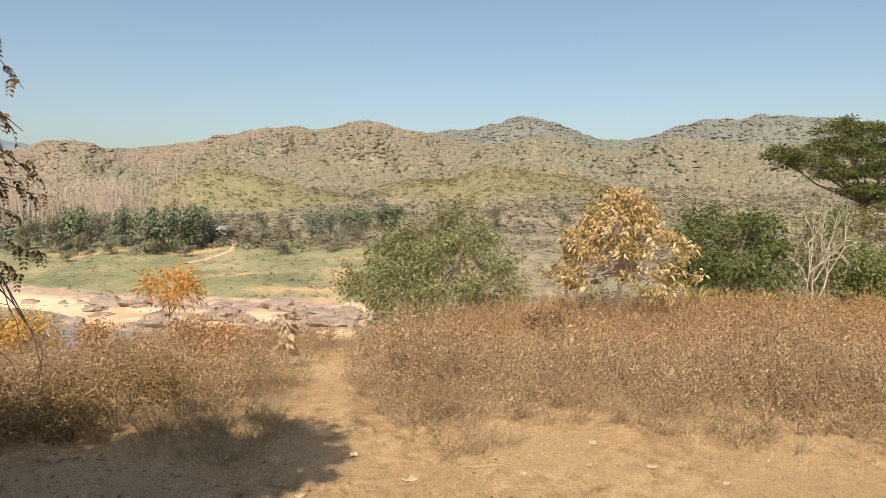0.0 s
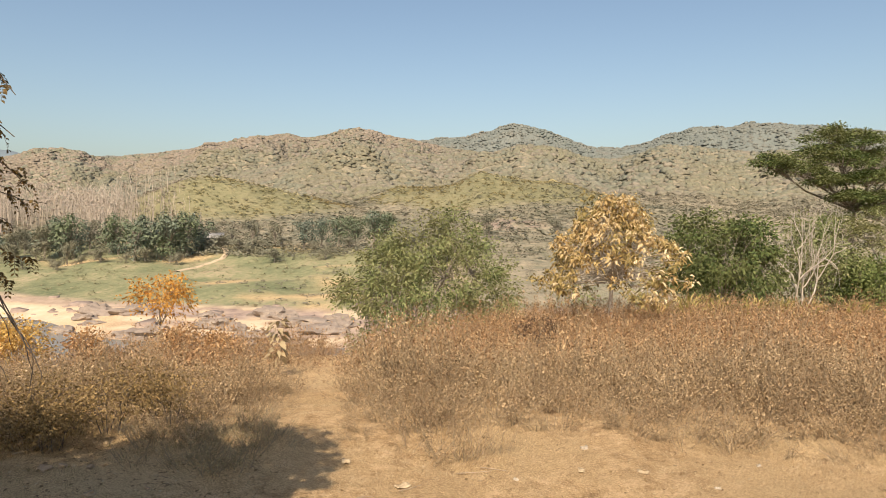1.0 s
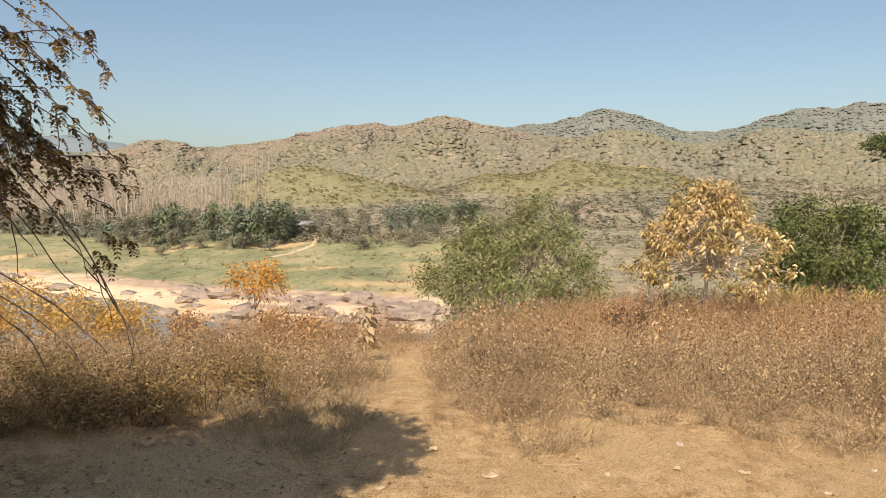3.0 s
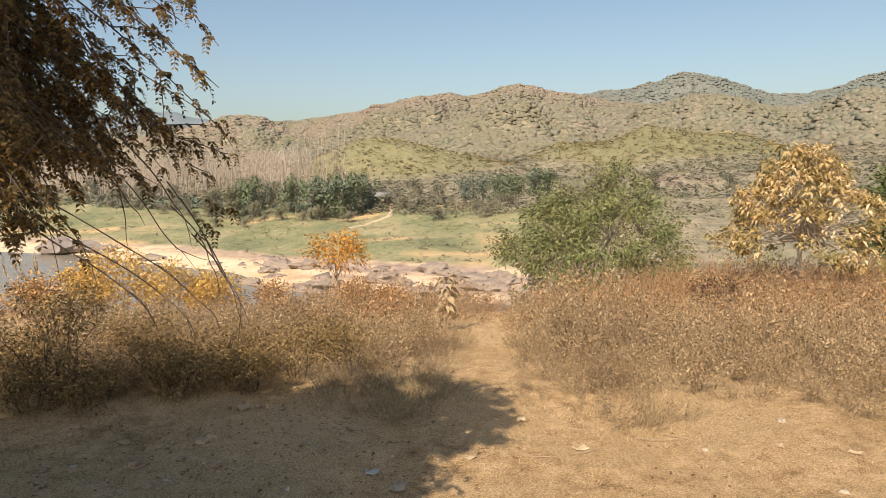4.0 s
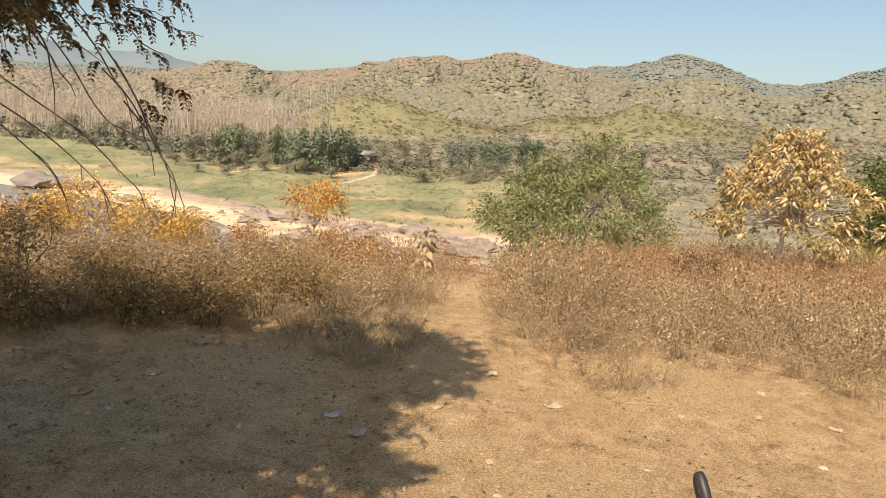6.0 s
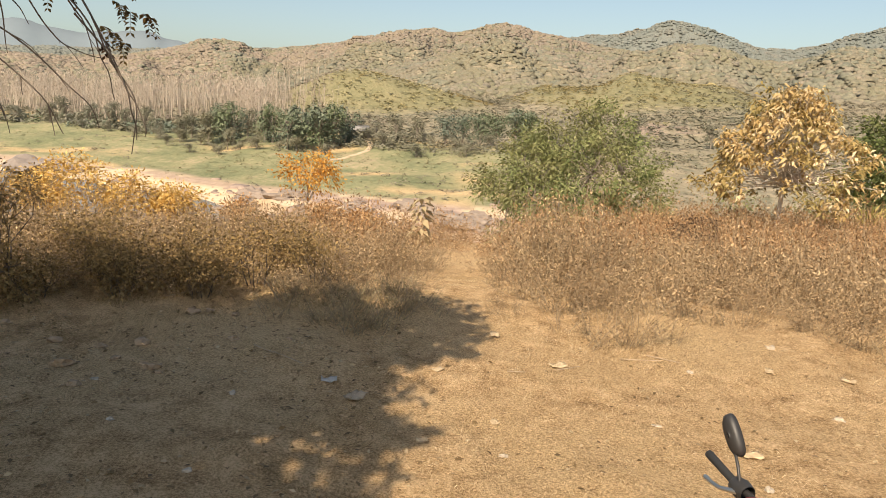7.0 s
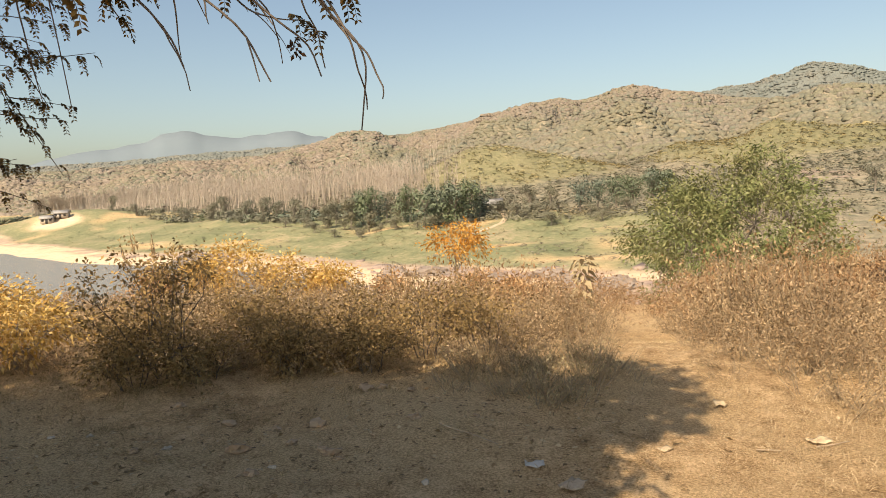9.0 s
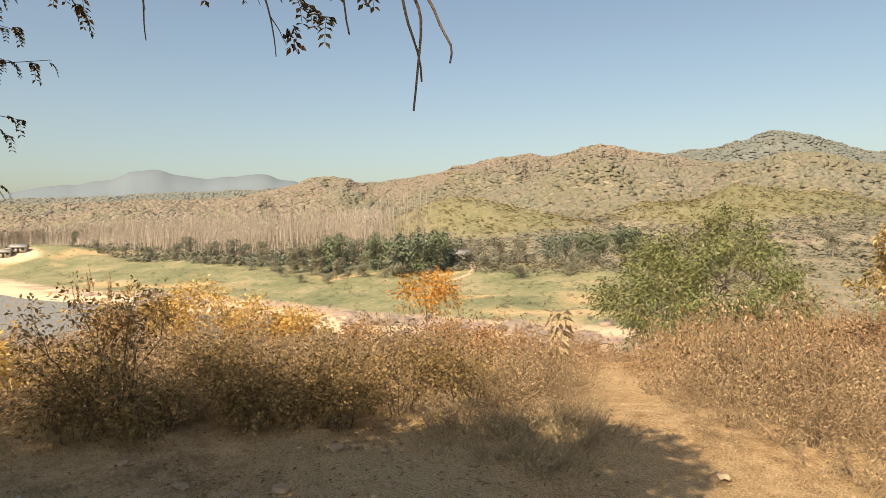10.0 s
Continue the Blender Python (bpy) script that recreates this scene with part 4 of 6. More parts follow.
for k in range(11):
    reed_clump((7.2 + 1.25 * k + rng.normal() * 0.3, 23.6 + rng.normal() * 0.6 + 0.12 * k), rng.uniform(1.2, 1.7), 190, reed_leaf, "clump of yellow-green reeds at the edge of the weeds", k)


def make_plumes():
    thing = tagged(new("plume_grass"), "tall grass with grey feathery seed plumes", "grass")
    thing.location = (-8.2, 8.6, ground_at(-8.2, 8.6))
    for k in range(5):
        line = bent((0.12 * k - 0.2, 0.05 * (k % 2), 0), (-0.25 + 0.03 * k, 0, 1), 1.15 + 0.1 * (k % 3), 4, 0.03)
        part("stalk", Soup().tube(line, np.linspace(0.005, 0.002, 5), 3).mesh("stalk", [dry_stem]), thing)
        t = np.linspace(0, 1, 60)[:, None]
        base = line[3] + (line[4] - line[3]) * t * 1.1
        plume = Soup().leaves(base, unit(line[4] - line[3]) + rng.normal(size=(60, 3)) * 0.25, 0.075 * (1.15 - t[:, 0]), 0.2, 0.1)
        part("plume", plume.mesh("plume", [straw_leaf]), thing)


make_plumes()


def make_broad_plant():
    """A single weed with a few big pale leaves, at the trail."""
    thing = tagged(new("broad_leaf_plant"), "withered plant with large pale drooping leaves", "plant")
    thing.location = (-2.95, 12.6, ground_at(-2.95, 12.6))
    thing.scale = (1.2, 1.2, 1.05)
    stem = Soup().tube(bent((0, 0, 0), (0.05, 0, 1), 1.0, 5, 0.06), np.linspace(0.014, 0.006, 6), 5)
    part("stem", stem.mesh("stem", [dry_stem]), thing)
    for k in range(42):
        a, z = k * 2.4, 0.34 + 0.016 * k
        d = np.array([[math.cos(a), math.sin(a), 0.2 - 1.3 * rng.random()]])
        leaf = Soup().leaves(np.array([[0.02, 0, z]]) + d * 0.05, d, 0.17 * rng.uniform(0.6, 1.2), 0.5, 0.35, r=np.array([[0, 0, 1.0]]) + rng.normal(size=(1, 3)) * 0.4)
        part("leaf", leaf.mesh("leaf", [pale_leaf]), thing)


make_broad_plant()


def make_hollow_shade():
    """A shaded hollow among the weeds, its shade painted as near-black leaves."""
    dome_tree("weed_hollow_shade", (2.4, 17.0), 0.92, 1.15, 0.8, near_black_leaf, dark_bark, "near-black clump standing for a shaded hollow among the weeds", "brush", seed=91, tips=50, per_tip=30, size=0.06, width=0.3, cloud=0.08, thick=0.012)


make_hollow_shade()


# ---- the tree overhead ----
def compound_leaf(length, pairs):
    """A feathered leaf: a thin rib with leaflets in pairs, drooping from the twig."""
    soup = Soup()

    def rib(t):
        return np.stack([0.75 * t * length * (1 - 0.35 * t), 0 * t, -0.8 * length * t * t], -1)

    soup.tube(rib(np.linspace(0, 1, 4)), np.linspace(0.0009, 0.0005, 4), 3, 1)
    s = np.linspace(0.1, 1, pairs)
    for side in (-1, 1):
        way = np.stack([0 * s + 0.25, 0 * s + side * 0.8, 0 * s - 0.5], -1) + rng.normal(size=(pairs, 3)) * 0.15
        soup.leaves(rib(s), way, 0.021 * (1.1 - 0.35 * s), 0.55, 0.1, 0, r=np.tile([0.5, 0.0, 0.8], (pairs, 1)) + rng.normal(size=(pairs, 3)) * 0.25)
    return soup.arrays()


LEAVES = [compound_leaf(rng.uniform(0.055, 0.085), 7) for _ in range(6)]


def hang_leaves(soup, lines, gap, spread=0.02, keep=None):
    """Compound leaves along twigs."""
    spots, way = [], []
    for line in lines:
        step = np.linalg.norm(np.diff(line, axis=0), axis=1)
        total = step.sum()
        for s in np.arange(0.1 * total, total, gap):
            k = np.searchsorted(np.cumsum(step), s)
            k = min(k, len(line) - 2)
            spots.append(line[k] + (line[k + 1] - line[k]) * rng.random() + rng.normal(size=3) * spread)
            way.append(unit(line[k + 1] - line[k]))
    spots, way = np.array(spots), np.array(way)
    if keep is not None:
        ok = keep(spots)
        spots, way = spots[ok], way[ok]
    n = len(spots)
    turn = np.arctan2(way[:, 1], way[:, 0]) + rng.choice([-1, 1], n) * rng.uniform(0.3, 1.4, n)
    soup.scatter(LEAVES, spots, turn, rng.uniform(0.7, 1.25, (n, 1)))
    v = soup.v
    return n


def make_canopy():
    thing = tagged(new("shade_tree"), "large feathery-leaved shade tree with drooping branches", "tree")
    thing.location = (-5.6, -1.4, 0)
    root = np.array([-5.6, -1.4, 0.0])
    wood, leaves, twigs = Soup(), Soup(), []
    trunk = np.array([(-5.6, -1.4, -0.1), (-5.55, -1.3, 0.9), (-5.4, -1.15, 1.9), (-5.25, -0.95, 2.7)])
    wood.tube(trunk - root, [0.34, 0.27, 0.24, 0.2], 9)
    limbs = [
        [(-5.25, -0.95, 2.7), (-4.2, 0.2, 3.3), (-3.2, 1.3, 3.45), (-2.5, 2.1, 3.1), (-2.1, 2.35, 2.75)],
        [(-5.25, -0.95, 2.7), (-5.2, 0.8, 3.5), (-4.9, 2.2, 3.5), (-4.4, 3.0, 3.0), (-4.0, 3.25, 2.5)],
        [(-5.25, -0.95, 2.7), (-4.4, -1.2, 3.8), (-3.2, -1.0, 4.6), (-2.1, -0.4, 4.9)],
        [(-5.25, -0.95, 2.7), (-6.2, -0.2, 3.9), (-7.1, 0.8, 4.5), (-7.8, 1.6, 4.6)],
        [(-5.25, -0.95, 2.7), (-5.3, -0.4, 4.2), (-4.9, 0.3, 5.3), (-4.4, 1.0, 5.9)],
        [(-5.25, -0.95, 2.7), (-6.0, -2.0, 3.9), (-6.5, -3.0, 4.8)],
        [(-4.2, 0.2, 3.3), (-3.0, 0.4, 4.0), (-2.0, 1.0, 4.3), (-1.6, 1.8, 4.1)],
    ]
    for k, limb in enumerate(limbs):
        limb = np.array(limb)
        part("limb", Soup().tube(limb - root, np.linspace(0.12 if k != 6 else 0.06, 0.02, len(limb)), 6).mesh("limb", [dark_bark], flat=False), thing)
    part("trunk", wood.mesh("trunk", [dark_bark], flat=False), thing)
    # drooping twigs at the front
    branch = Soup()
    front = np.array(limbs[0])
    for k in range(116):
        start = front[2] + (front[4] - front[2]) * rng.random() + rng.normal(size=3) * (0.16, 0.18, 0.12)
        aim = np.array([rng.uniform(-2.85, -1.72), rng.uniform(2.2, 2.85), 2.02 + 0.5 * rng.random() ** 1.6])
        aim[2] = max(aim[2] + 0.12 * (aim[1] - 2.5), 2.1 if aim[0] > -1.95 else 2.0)
        if k >= 95:
            aim = np.array([rng.uniform(-2.0, -1.56), rng.uniform(1.75, 2.05), rng.uniform(1.84, 2.2)])
        if k < 7:
            aim = np.array([(-1.41, 2.26, 2.47), (-1.38, 2.2, 2.33), (-1.48, 2.3, 2.25), (-1.53, 2.25, 2.55), (-1.65, 2.3, 2.2), (-1.45, 2.2, 2.38), (-1.6, 2.4, 2.3)][k])
        aim[0] += 0.05 if k < 7 else -0.06
        mid = (start + aim) / 2 + rng.normal(size=3) * 0.08 + (0, 0, 0.12)
        t = np.linspace(0, 1, 7)[:, None]
        line = (1 - t) ** 2 * start + 2 * t * (1 - t) * mid + t * t * aim
        branch.tube(line - root, np.linspace(0.0055, 0.0015, 7), 4)
        twigs.append(line - root)
        for _ in range(4):
            o = line[rng.integers(2, 7)]
            side = bent(o, unit(line[-1] - line[-2]) + rng.normal(size=3) * 0.7, rng.uniform(0.12, 0.3), 3, 0.15, (0, 0, -0.12))
            if side[-1][0] < -1.48 and side[-1][2] > (1.78 if k >= 95 else 1.98):
                branch.tube(side - root, np.linspace(0.003, 0.0012, 4), 3)
                twigs.append(side - root)
    # the spray further left
    side_limb = np.array(limbs[1])
    for k in range(42):
        start = side_limb[3] + (side_limb[4] - side_limb[3]) * rng.random()
        aim = np.array([rng.uniform(-4.5, -3.5), rng.uniform(3.0, 3.5), rng.uniform(1.4, 2.5)])
        mid = (start + aim) / 2 + np.array([0, 0, 0.25])
        t = np.linspace(0, 1, 6)[:, None]
        line = (1 - t) ** 2 * start + 2 * t * (1 - t) * mid + t * t * aim
        branch.tube(line - root, np.linspace(0.0055, 0.0015, 6), 4)
        twigs.append(line[2:] - root)
        for _ in range(3):
            tw = bent(line[rng.integers(3, 6)], (0.8, rng.normal() * 0.4, -0.15), rng.uniform(0.15, 0.4), 3, 0.12)
            branch.tube(tw - root, np.linspace(0.003, 0.0012, 4), 3)
            twigs.append(tw - root)
    hang_leaves(leaves, twigs, 0.046, 0.008)
    # bare drooping ends
    bare = [
        [(-1.366, 2.209, 1.859), (-1.278, 2.157, 1.748), (-1.218, 2.125, 1.687), (-1.195, 2.113, 1.646), (-1.179, 2.097, 1.593), (-1.185, 2.079, 1.542)],
        [(-1.278, 2.157, 1.748), (-1.23, 2.132, 1.683), (-1.199, 2.112, 1.639), (-1.184, 2.098, 1.573)],
        [(-1.33, 2.194, 1.83), (-1.262, 2.144, 1.742), (-1.206, 2.11, 1.682), (-1.166, 2.092, 1.645), (-1.151, 2.084, 1.608), (-1.149, 2.079, 1.583)],
        [(-1.401, 2.231, 1.847), (-1.361, 2.215, 1.793), (-1.332, 2.205, 1.729), (-1.316, 2.209, 1.66)],
        [(-1.83, 2.617, 2.059), (-1.759, 2.619, 1.959), (-1.697, 2.611, 1.891), (-1.681, 2.616, 1.829), (-1.683, 2.631, 1.766)],
        [(-1.874, 2.452, 2.038), (-1.854, 2.461, 1.967), (-1.848, 2.467, 1.897), (-1.857, 2.482, 1.831), (-1.864, 2.492, 1.779)],
        [(-1.84, 2.429, 2.001), (-1.81, 2.464, 1.919), (-1.786, 2.492, 1.861)],
        [(-2.591, 2.583, 2.22), (-2.528, 2.566, 2.085), (-2.512, 2.567, 1.937), (-2.482, 2.562, 1.816), (-2.482, 2.579, 1.751)],
        [(-1.578, 2.285, 1.887), (-1.53, 2.291, 1.797), (-1.468, 2.28, 1.77), (-1.388, 2.271, 1.76)],
        [(-2.3, 2.4, 2.5), (-2.12, 2.35, 2.1), (-2.05, 2.3, 1.92), (-2.0, 2.3, 1.66)],
        [(-1.542, 1.87, 1.86), (-1.402, 1.89, 1.78), (-1.282, 1.89, 1.69), (-1.222, 1.89, 1.63), (-1.202, 1.89, 1.59)],
        [(-1.517, 1.944, 1.873), (-1.377, 1.964, 1.793), (-1.257, 1.964, 1.703), (-1.197, 1.964, 1.643), (-1.177, 1.964, 1.603)],
        [(-1.655, 1.853, 1.886), (-1.515, 1.873, 1.806), (-1.395, 1.873, 1.716), (-1.335, 1.873, 1.656), (-1.315, 1.873, 1.616)],
    ]
    for k, line in enumerate(bare):
        p = np.array(line) + (0 if k == 7 else (-0.038, -0.014, 0.014))
        p = np.concatenate([p[:1] + (p[:1] - p[1:2]) * 1.2 + (-0.06, 0, 0.03), p])
        t = np.linspace(0, len(p) - 1, 18)
        knots = np.stack([np.interp(t, range(len(p)), p[:, i]) for i in range(3)], -1)
        knots[1:-2] += rng.normal(size=(15, 3)) * 0.006
        for _ in range(3):
            knots[1:-1] = 0.25 * knots[:-2] + 0.5 * knots[1:-1] + 0.25 * knots[2:]
        branch.tube(knots - root, np.linspace(0.0038 if k in (4, 5, 6, 7, 9) else 0.0026, 0.001, 18), 5)
        for n in (7, 10, 13):
            if k > 3 and rng.random() < 0.6:
                fork = bent(knots[n], unit(knots[n + 1] - knots[n]) + rng.normal(size=3) * 0.35, rng.uniform(0.04, 0.12), 4, 0.1, (0, 0, -0.1))
                branch.tube(fork - root, np.linspace(0.0014, 0.0007, 5), 4)
    part("twig_work", branch.mesh("twigs", [dark_bark]), thing)
    part("leaves", leaves.mesh("leaves", [canopy_leaf, dark_bark]), thing)
    pod = Soup()
    tip = np.array([-1.70, 2.64, 1.83])
    for k in range(26):
        o = tip + rng.normal(size=3) * 0.005 + (0, 0, 0.012 - 0.0016 * k)
        pod.leaves(o[None] - root, np.array([[rng.normal(), rng.normal(), -0.7]]), 0.017, 0.6, 0.1)
    part("seed_pod", pod.mesh("seed_pod", [near_black_leaf]), thing, "dark dry cluster of seed pods")
    few = Soup()
    near = [bent((-1.69, 2.61, 1.9), (0.6, 0.1, -0.5), 0.12, 4, 0.15) - root, bent((-1.66, 2.6, 1.97), (0.5, 0.2, -0.2), 0.16, 4, 0.15) - root]
    hang_leaves(few, near, 0.03, 0.004)
    part("foliage", few.mesh("foliage", [canopy_leaf, dark_bark]), thing)
    # the crown overhead
    crown = Soup()
    n = 95000
    p = unit(rng.normal(size=(n, 3))) * rng.random((n, 1)) ** 0.45 * np.array([4.2, 4.8, 1.8]) + np.array([-4.8, -2.5, 4.3])
    front_lobe = unit(rng.normal(size=(6000, 3))) * rng.random((6000, 1)) ** 0.45 * np.array([1.15, 1.6, 0.8]) + np.array([-2.55, 1.1, 4.45])
    p = np.concatenate([p, front_lobe])
    lumpy = fbm(p[:, 0] / 0.9 + 10, p[:, 1] / 0.9 + p[:, 2] / 0.8, 3, 161) > 0.22 + 0.24 * smooth(-3.4, -1.7, p[:, 0])
    p = p[lumpy & (p[:, 2] > 2.85 + 0.1 * np.maximum(p[:, 1], 0)) & (p[:, 1] < 2.3 - 1.3 * smooth(-5.0, -6.0, p[:, 0])) & (p[:, 0] < -1.5 - 0.22 * np.clip(0.1 - p[:, 1], 0, 3) - 0.3 * np.clip(p[:, 1] - 1.2, 0, 3))]
    crown.leaves(p - root, rng.normal(size=(len(p), 3)) * (1, 1, 0.5), rng.uniform(0.11, 0.2, len(p)), 0.48, 0.15)
    part("crown", crown.mesh("crown", [canopy_leaf]), thing)


make_canopy()

# ---- far bank and hills ----
def leaf_ball(soup, centre, radii, count, size, width=0.75, mat=0):
    """Leaf sprays over a lump of a crown."""
    d = unit(rng.normal(size=(count, 3)))
    d[:, 2] = np.abs(d[:, 2]) * np.where(rng.random(count) < 0.75, 1, -1)
    o = np.array(centre) + d * np.array(radii) * rng.uniform(0.35, 1.0, (count, 1))
    out = d + np.array([0, 0, 0.6])
    way = rng.normal(size=(count, 3))
    way = way - 0.85 * unit(out) * (way * unit(out)).sum(1)[:, None]
    soup.leaves(o - unit(way) * size * 0.5, way, size * rng.uniform(0.6, 1.4, count), width, 0.1, mat, r=out + rng.normal(size=(count, 3)) * 0.4, facing=out)


def mound(soup):
    """A rounded clump of leaves, seen from far off."""
    cap = np.array([[-1, -1, -0.3], [1, -1, -0.3], [1, 1, -0.3], [-1, 1, -0.3], [-0.5, -0.5, 0.9], [0.5, -0.5, 0.9], [0.5, 0.5, 0.9], [-0.5, 0.5, 0.9]]) * (0.5, 0.5, 0.85)
    cap = cap + rng.normal(size=(8, 3)) * 0.1
    soup.add(cap, [[4, 5, 6, 7], [0, 1, 5, 4], [1, 2, 6, 5], [2, 3, 7, 6], [3, 0, 4, 7]], 0, unit(cap + (0, 0, 0.15)))


OLIVE = [(0.0, (0.25, 0.232, 0.12)), (0.5, (0.335, 0.305, 0.16)), (1.0, (0.42, 0.375, 0.205))]
TAN = [(0.0, (0.178, 0.16, 0.124)), (0.5, (0.215, 0.19, 0.147)), (1.0, (0.255, 0.222, 0.174))]
GREYGREEN = [(0.0, (0.155, 0.16, 0.123)), (0.5, (0.19, 0.188, 0.142)), (1.0, (0.232, 0.218, 0.165))]
ROSE = [(0.0, (0.195, 0.16, 0.126)), (0.5, (0.24, 0.198, 0.158)), (1.0, (0.295, 0.245, 0.20))]
DARK = [(0.0, (0.10, 0.125, 0.10)), (0.5, (0.15, 0.182, 0.14)), (1.0, (0.225, 0.25, 0.19))]
# far ridge tint: blue-grey haze put into the leaf colour
HAZE_TINT = [(0.0, (0.15, 0.17, 0.155)), (0.5, (0.172, 0.19, 0.17)), (1.0, (0.195, 0.208, 0.188))]
olive_wood = leaf_material("olive_wood", OLIVE, (0.25, 0.18, 0.075), 0.03, 0.08)
tan_wood = leaf_material("tan_wood", TAN, (0.20, 0.185, 0.12), 0.012, 0.08, grain=1.5)
green_wood = leaf_material("green_wood", GREYGREEN, (0.20, 0.185, 0.12), 0.015, 0.08, grain=1.5)
rose_wood = leaf_material("bare_wood", ROSE, (0.25, 0.21, 0.15), 0.03, 0.08, grain=1.5)
dark_wood = leaf_material("bank_leaf", DARK, (0.14, 0.17, 0.08), 0.07, 0.08)
hazed_wood = leaf_material("hazed_wood", HAZE_TINT, (0.20, 0.19, 0.16), 0.008, 0.08, grain=0.6)


def make_woods():
    """Trees over the hills, sorted by the colour of their leaves; only slopes that face the valley."""
    wide = np.radians(np.arange(-62, 44, 0.4))
    deep = np.concatenate([np.arange(180, 500, 5), np.arange(500, 1900, 12)])
    a, r = np.meshgrid(wide, deep)
    el = (height(r * np.sin(a), r * np.cos(a)) - 2) / r
    skyline = np.maximum.accumulate(el, 0)

    def spots(count, r0, r1, rise):
        az = rng.uniform(-61, 43, count)
        d = np.sqrt(rng.uniform(r0 * r0, r1 * r1, count))
        x, y = d * np.sin(np.radians(az)), d * np.cos(np.radians(az))
        z = height(x, y)
        i = np.clip(np.searchsorted(deep, d) - 1, 0, len(deep) - 1)
        j = np.clip(((az + 62) / 0.4).astype(int), 0, len(wide) - 1)
        keep = ((z + rise - 2) / d > skyline[i, j] - 0.002) & (y - shore(x) > 88)
        return x[keep], y[keep], z[keep], az[keep], d[keep]

    def kinds(leaves, size, tall, n=6):
        """Crowns with a few leaf sprays near by, rounded caps further off."""
        made = []
        for _ in range(n):
            soup = Soup()
            if leaves:
                for _ in range(2):
                    spot = (rng.uniform(-0.25, 0.25), rng.uniform(-0.25, 0.25), tall * rng.uniform(0.4, 0.66))
                    leaf_ball(soup, spot, (0.36, 0.36, 0.36 * tall), leaves, size)
            else:
                mound(soup)
            made.append(soup.arrays())
        return made

    groups = {}
    for count, r0, r1, big, leaves, size, rise in ((20000, 195, 440, 3.0, 5, 0.24, 3), (76000, 440, 1150, 3.3, 0, 0, 2), (28000, 1150, 1750, 4.6, 0, 0, 3)):
        x, y, z, az, d = spots(count, r0, r1, rise)
        n = len(x)
        lump = foothills(x, y)
        mixed = fbm(x / 75, y / 75, 4, 131) + 0.16 * rng.normal(size=n)
        high = hills(x, y) / np.maximum(d, 1)
        kind = np.where(mixed + 3.2 * (high - 0.05) > np.where(d < 440, 0.42, 0.54), 1, 2)
        kind = np.where((lump > 3.2) & (d < 480) & (az > -23.5), np.where(mixed < 0.33, 2, 0), kind)
        kind = np.where((az < -20) & (d < 470 + 60 * np.clip(-az - 22, 0, 8)), np.where(mixed < 0.36, 2, 3), kind)
        kind = np.where((d > 850) & (mixed > 0.5) & (az < 0), 3, kind)
        # the far ridge takes the tint with haze in it
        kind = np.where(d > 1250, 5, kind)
        made = kinds(leaves, size, 1.0)
        for k in range(6):
            at = kind == k
            if at.any():
                m = int(at.sum())
                groups.setdefault(k, Soup()).scatter(made, np.stack([x, y, z - 0.3], -1)[at], rng.uniform(0, 6.28, m), big * rng.uniform(0.5, 1.3, (m, 1)) * np.array([[1.2, 1.2, 0.58]] if leaves else [[1.45, 1.45, 0.6]]))
    for k, (mat, label) in enumerate(((olive_wood, "olive-yellow dry woodland on the low hills"), (tan_wood, "tan dry-season woodland on the hills"), (green_wood, "grey-green woodland in the valleys"), (rose_wood, "leafless pinkish-tan woodland"), (None, ""), (hazed_wood, "woodland on the far ridge, haze painted into its colour"))):
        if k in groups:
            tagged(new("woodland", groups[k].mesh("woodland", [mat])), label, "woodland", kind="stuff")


make_woods()


tan_bark = rough_material("tan_bark", [(0.3, (0.34, 0.285, 0.23)), (0.7, (0.56, 0.485, 0.40))], 9, 0.9, 0.3)
bare_twig = leaf_material("bare_twig", [(0.0, (0.27, 0.22, 0.175)), (0.5, (0.35, 0.285, 0.23)), (1.0, (0.43, 0.355, 0.29))], None, 1, 0.08)


def make_bare_stand():
    """The stand of tall pale trunks along the left of the far bank."""
    made = []
    for _ in range(8):
        soup = Soup()
        line = bent((0, 0, 0), (0, 0, 1), 1.0, 4, 0.05)
        soup.tube(line[::2], np.linspace(0.013, 0.005, 3), 3, 1)
        for _ in range(7):
            k = rng.integers(2, 5)
            twig = bent(line[k], (rng.normal() * 0.5, rng.normal() * 0.5, 1), rng.uniform(0.12, 0.3), 2, 0.1)
            soup.tube(twig, np.linspace(0.006, 0.002, 3), 3, 1)
        leaf_ball(soup, (0, 0, 0.76), (0.14, 0.14, 0.28), 12, 0.045)
        made.append(soup.arrays())
    n = 2500
    az, s = rng.uniform(-52, -18.5, n), rng.uniform(84, 190, n)
    x = -np.tan(np.radians(-az)) * 1.0
    d = np.zeros(n) + 150.0
    for _ in range(30):
        d = (shore(d * np.sin(np.radians(az))) + s) / np.cos(np.radians(az))
    d = np.minimum(d, 520)
    x, y = d * np.sin(np.radians(az)), d * np.cos(np.radians(az))
    keep = (fbm(x / 35, y / 35, 3, 141) > 0.38) & (rng.random(n) < smooth(-18.5, -27, az))
    x, y = x[keep], y[keep]
    m = len(x)
    soup = Soup().scatter(made, np.stack([x, y, height(x, y) - 0.2], -1), rng.uniform(0, 6.28, m), rng.uniform(6, 14.5, (m, 1)), rng.normal(size=(m, 2)) * 0.03)
    tagged(new("bare_woodland", soup.mesh("bare_woodland", [bare_twig, tan_bark])), "stand of tall pale leafless trunks on the far bank", "woodland", kind="stuff")


make_bare_stand()


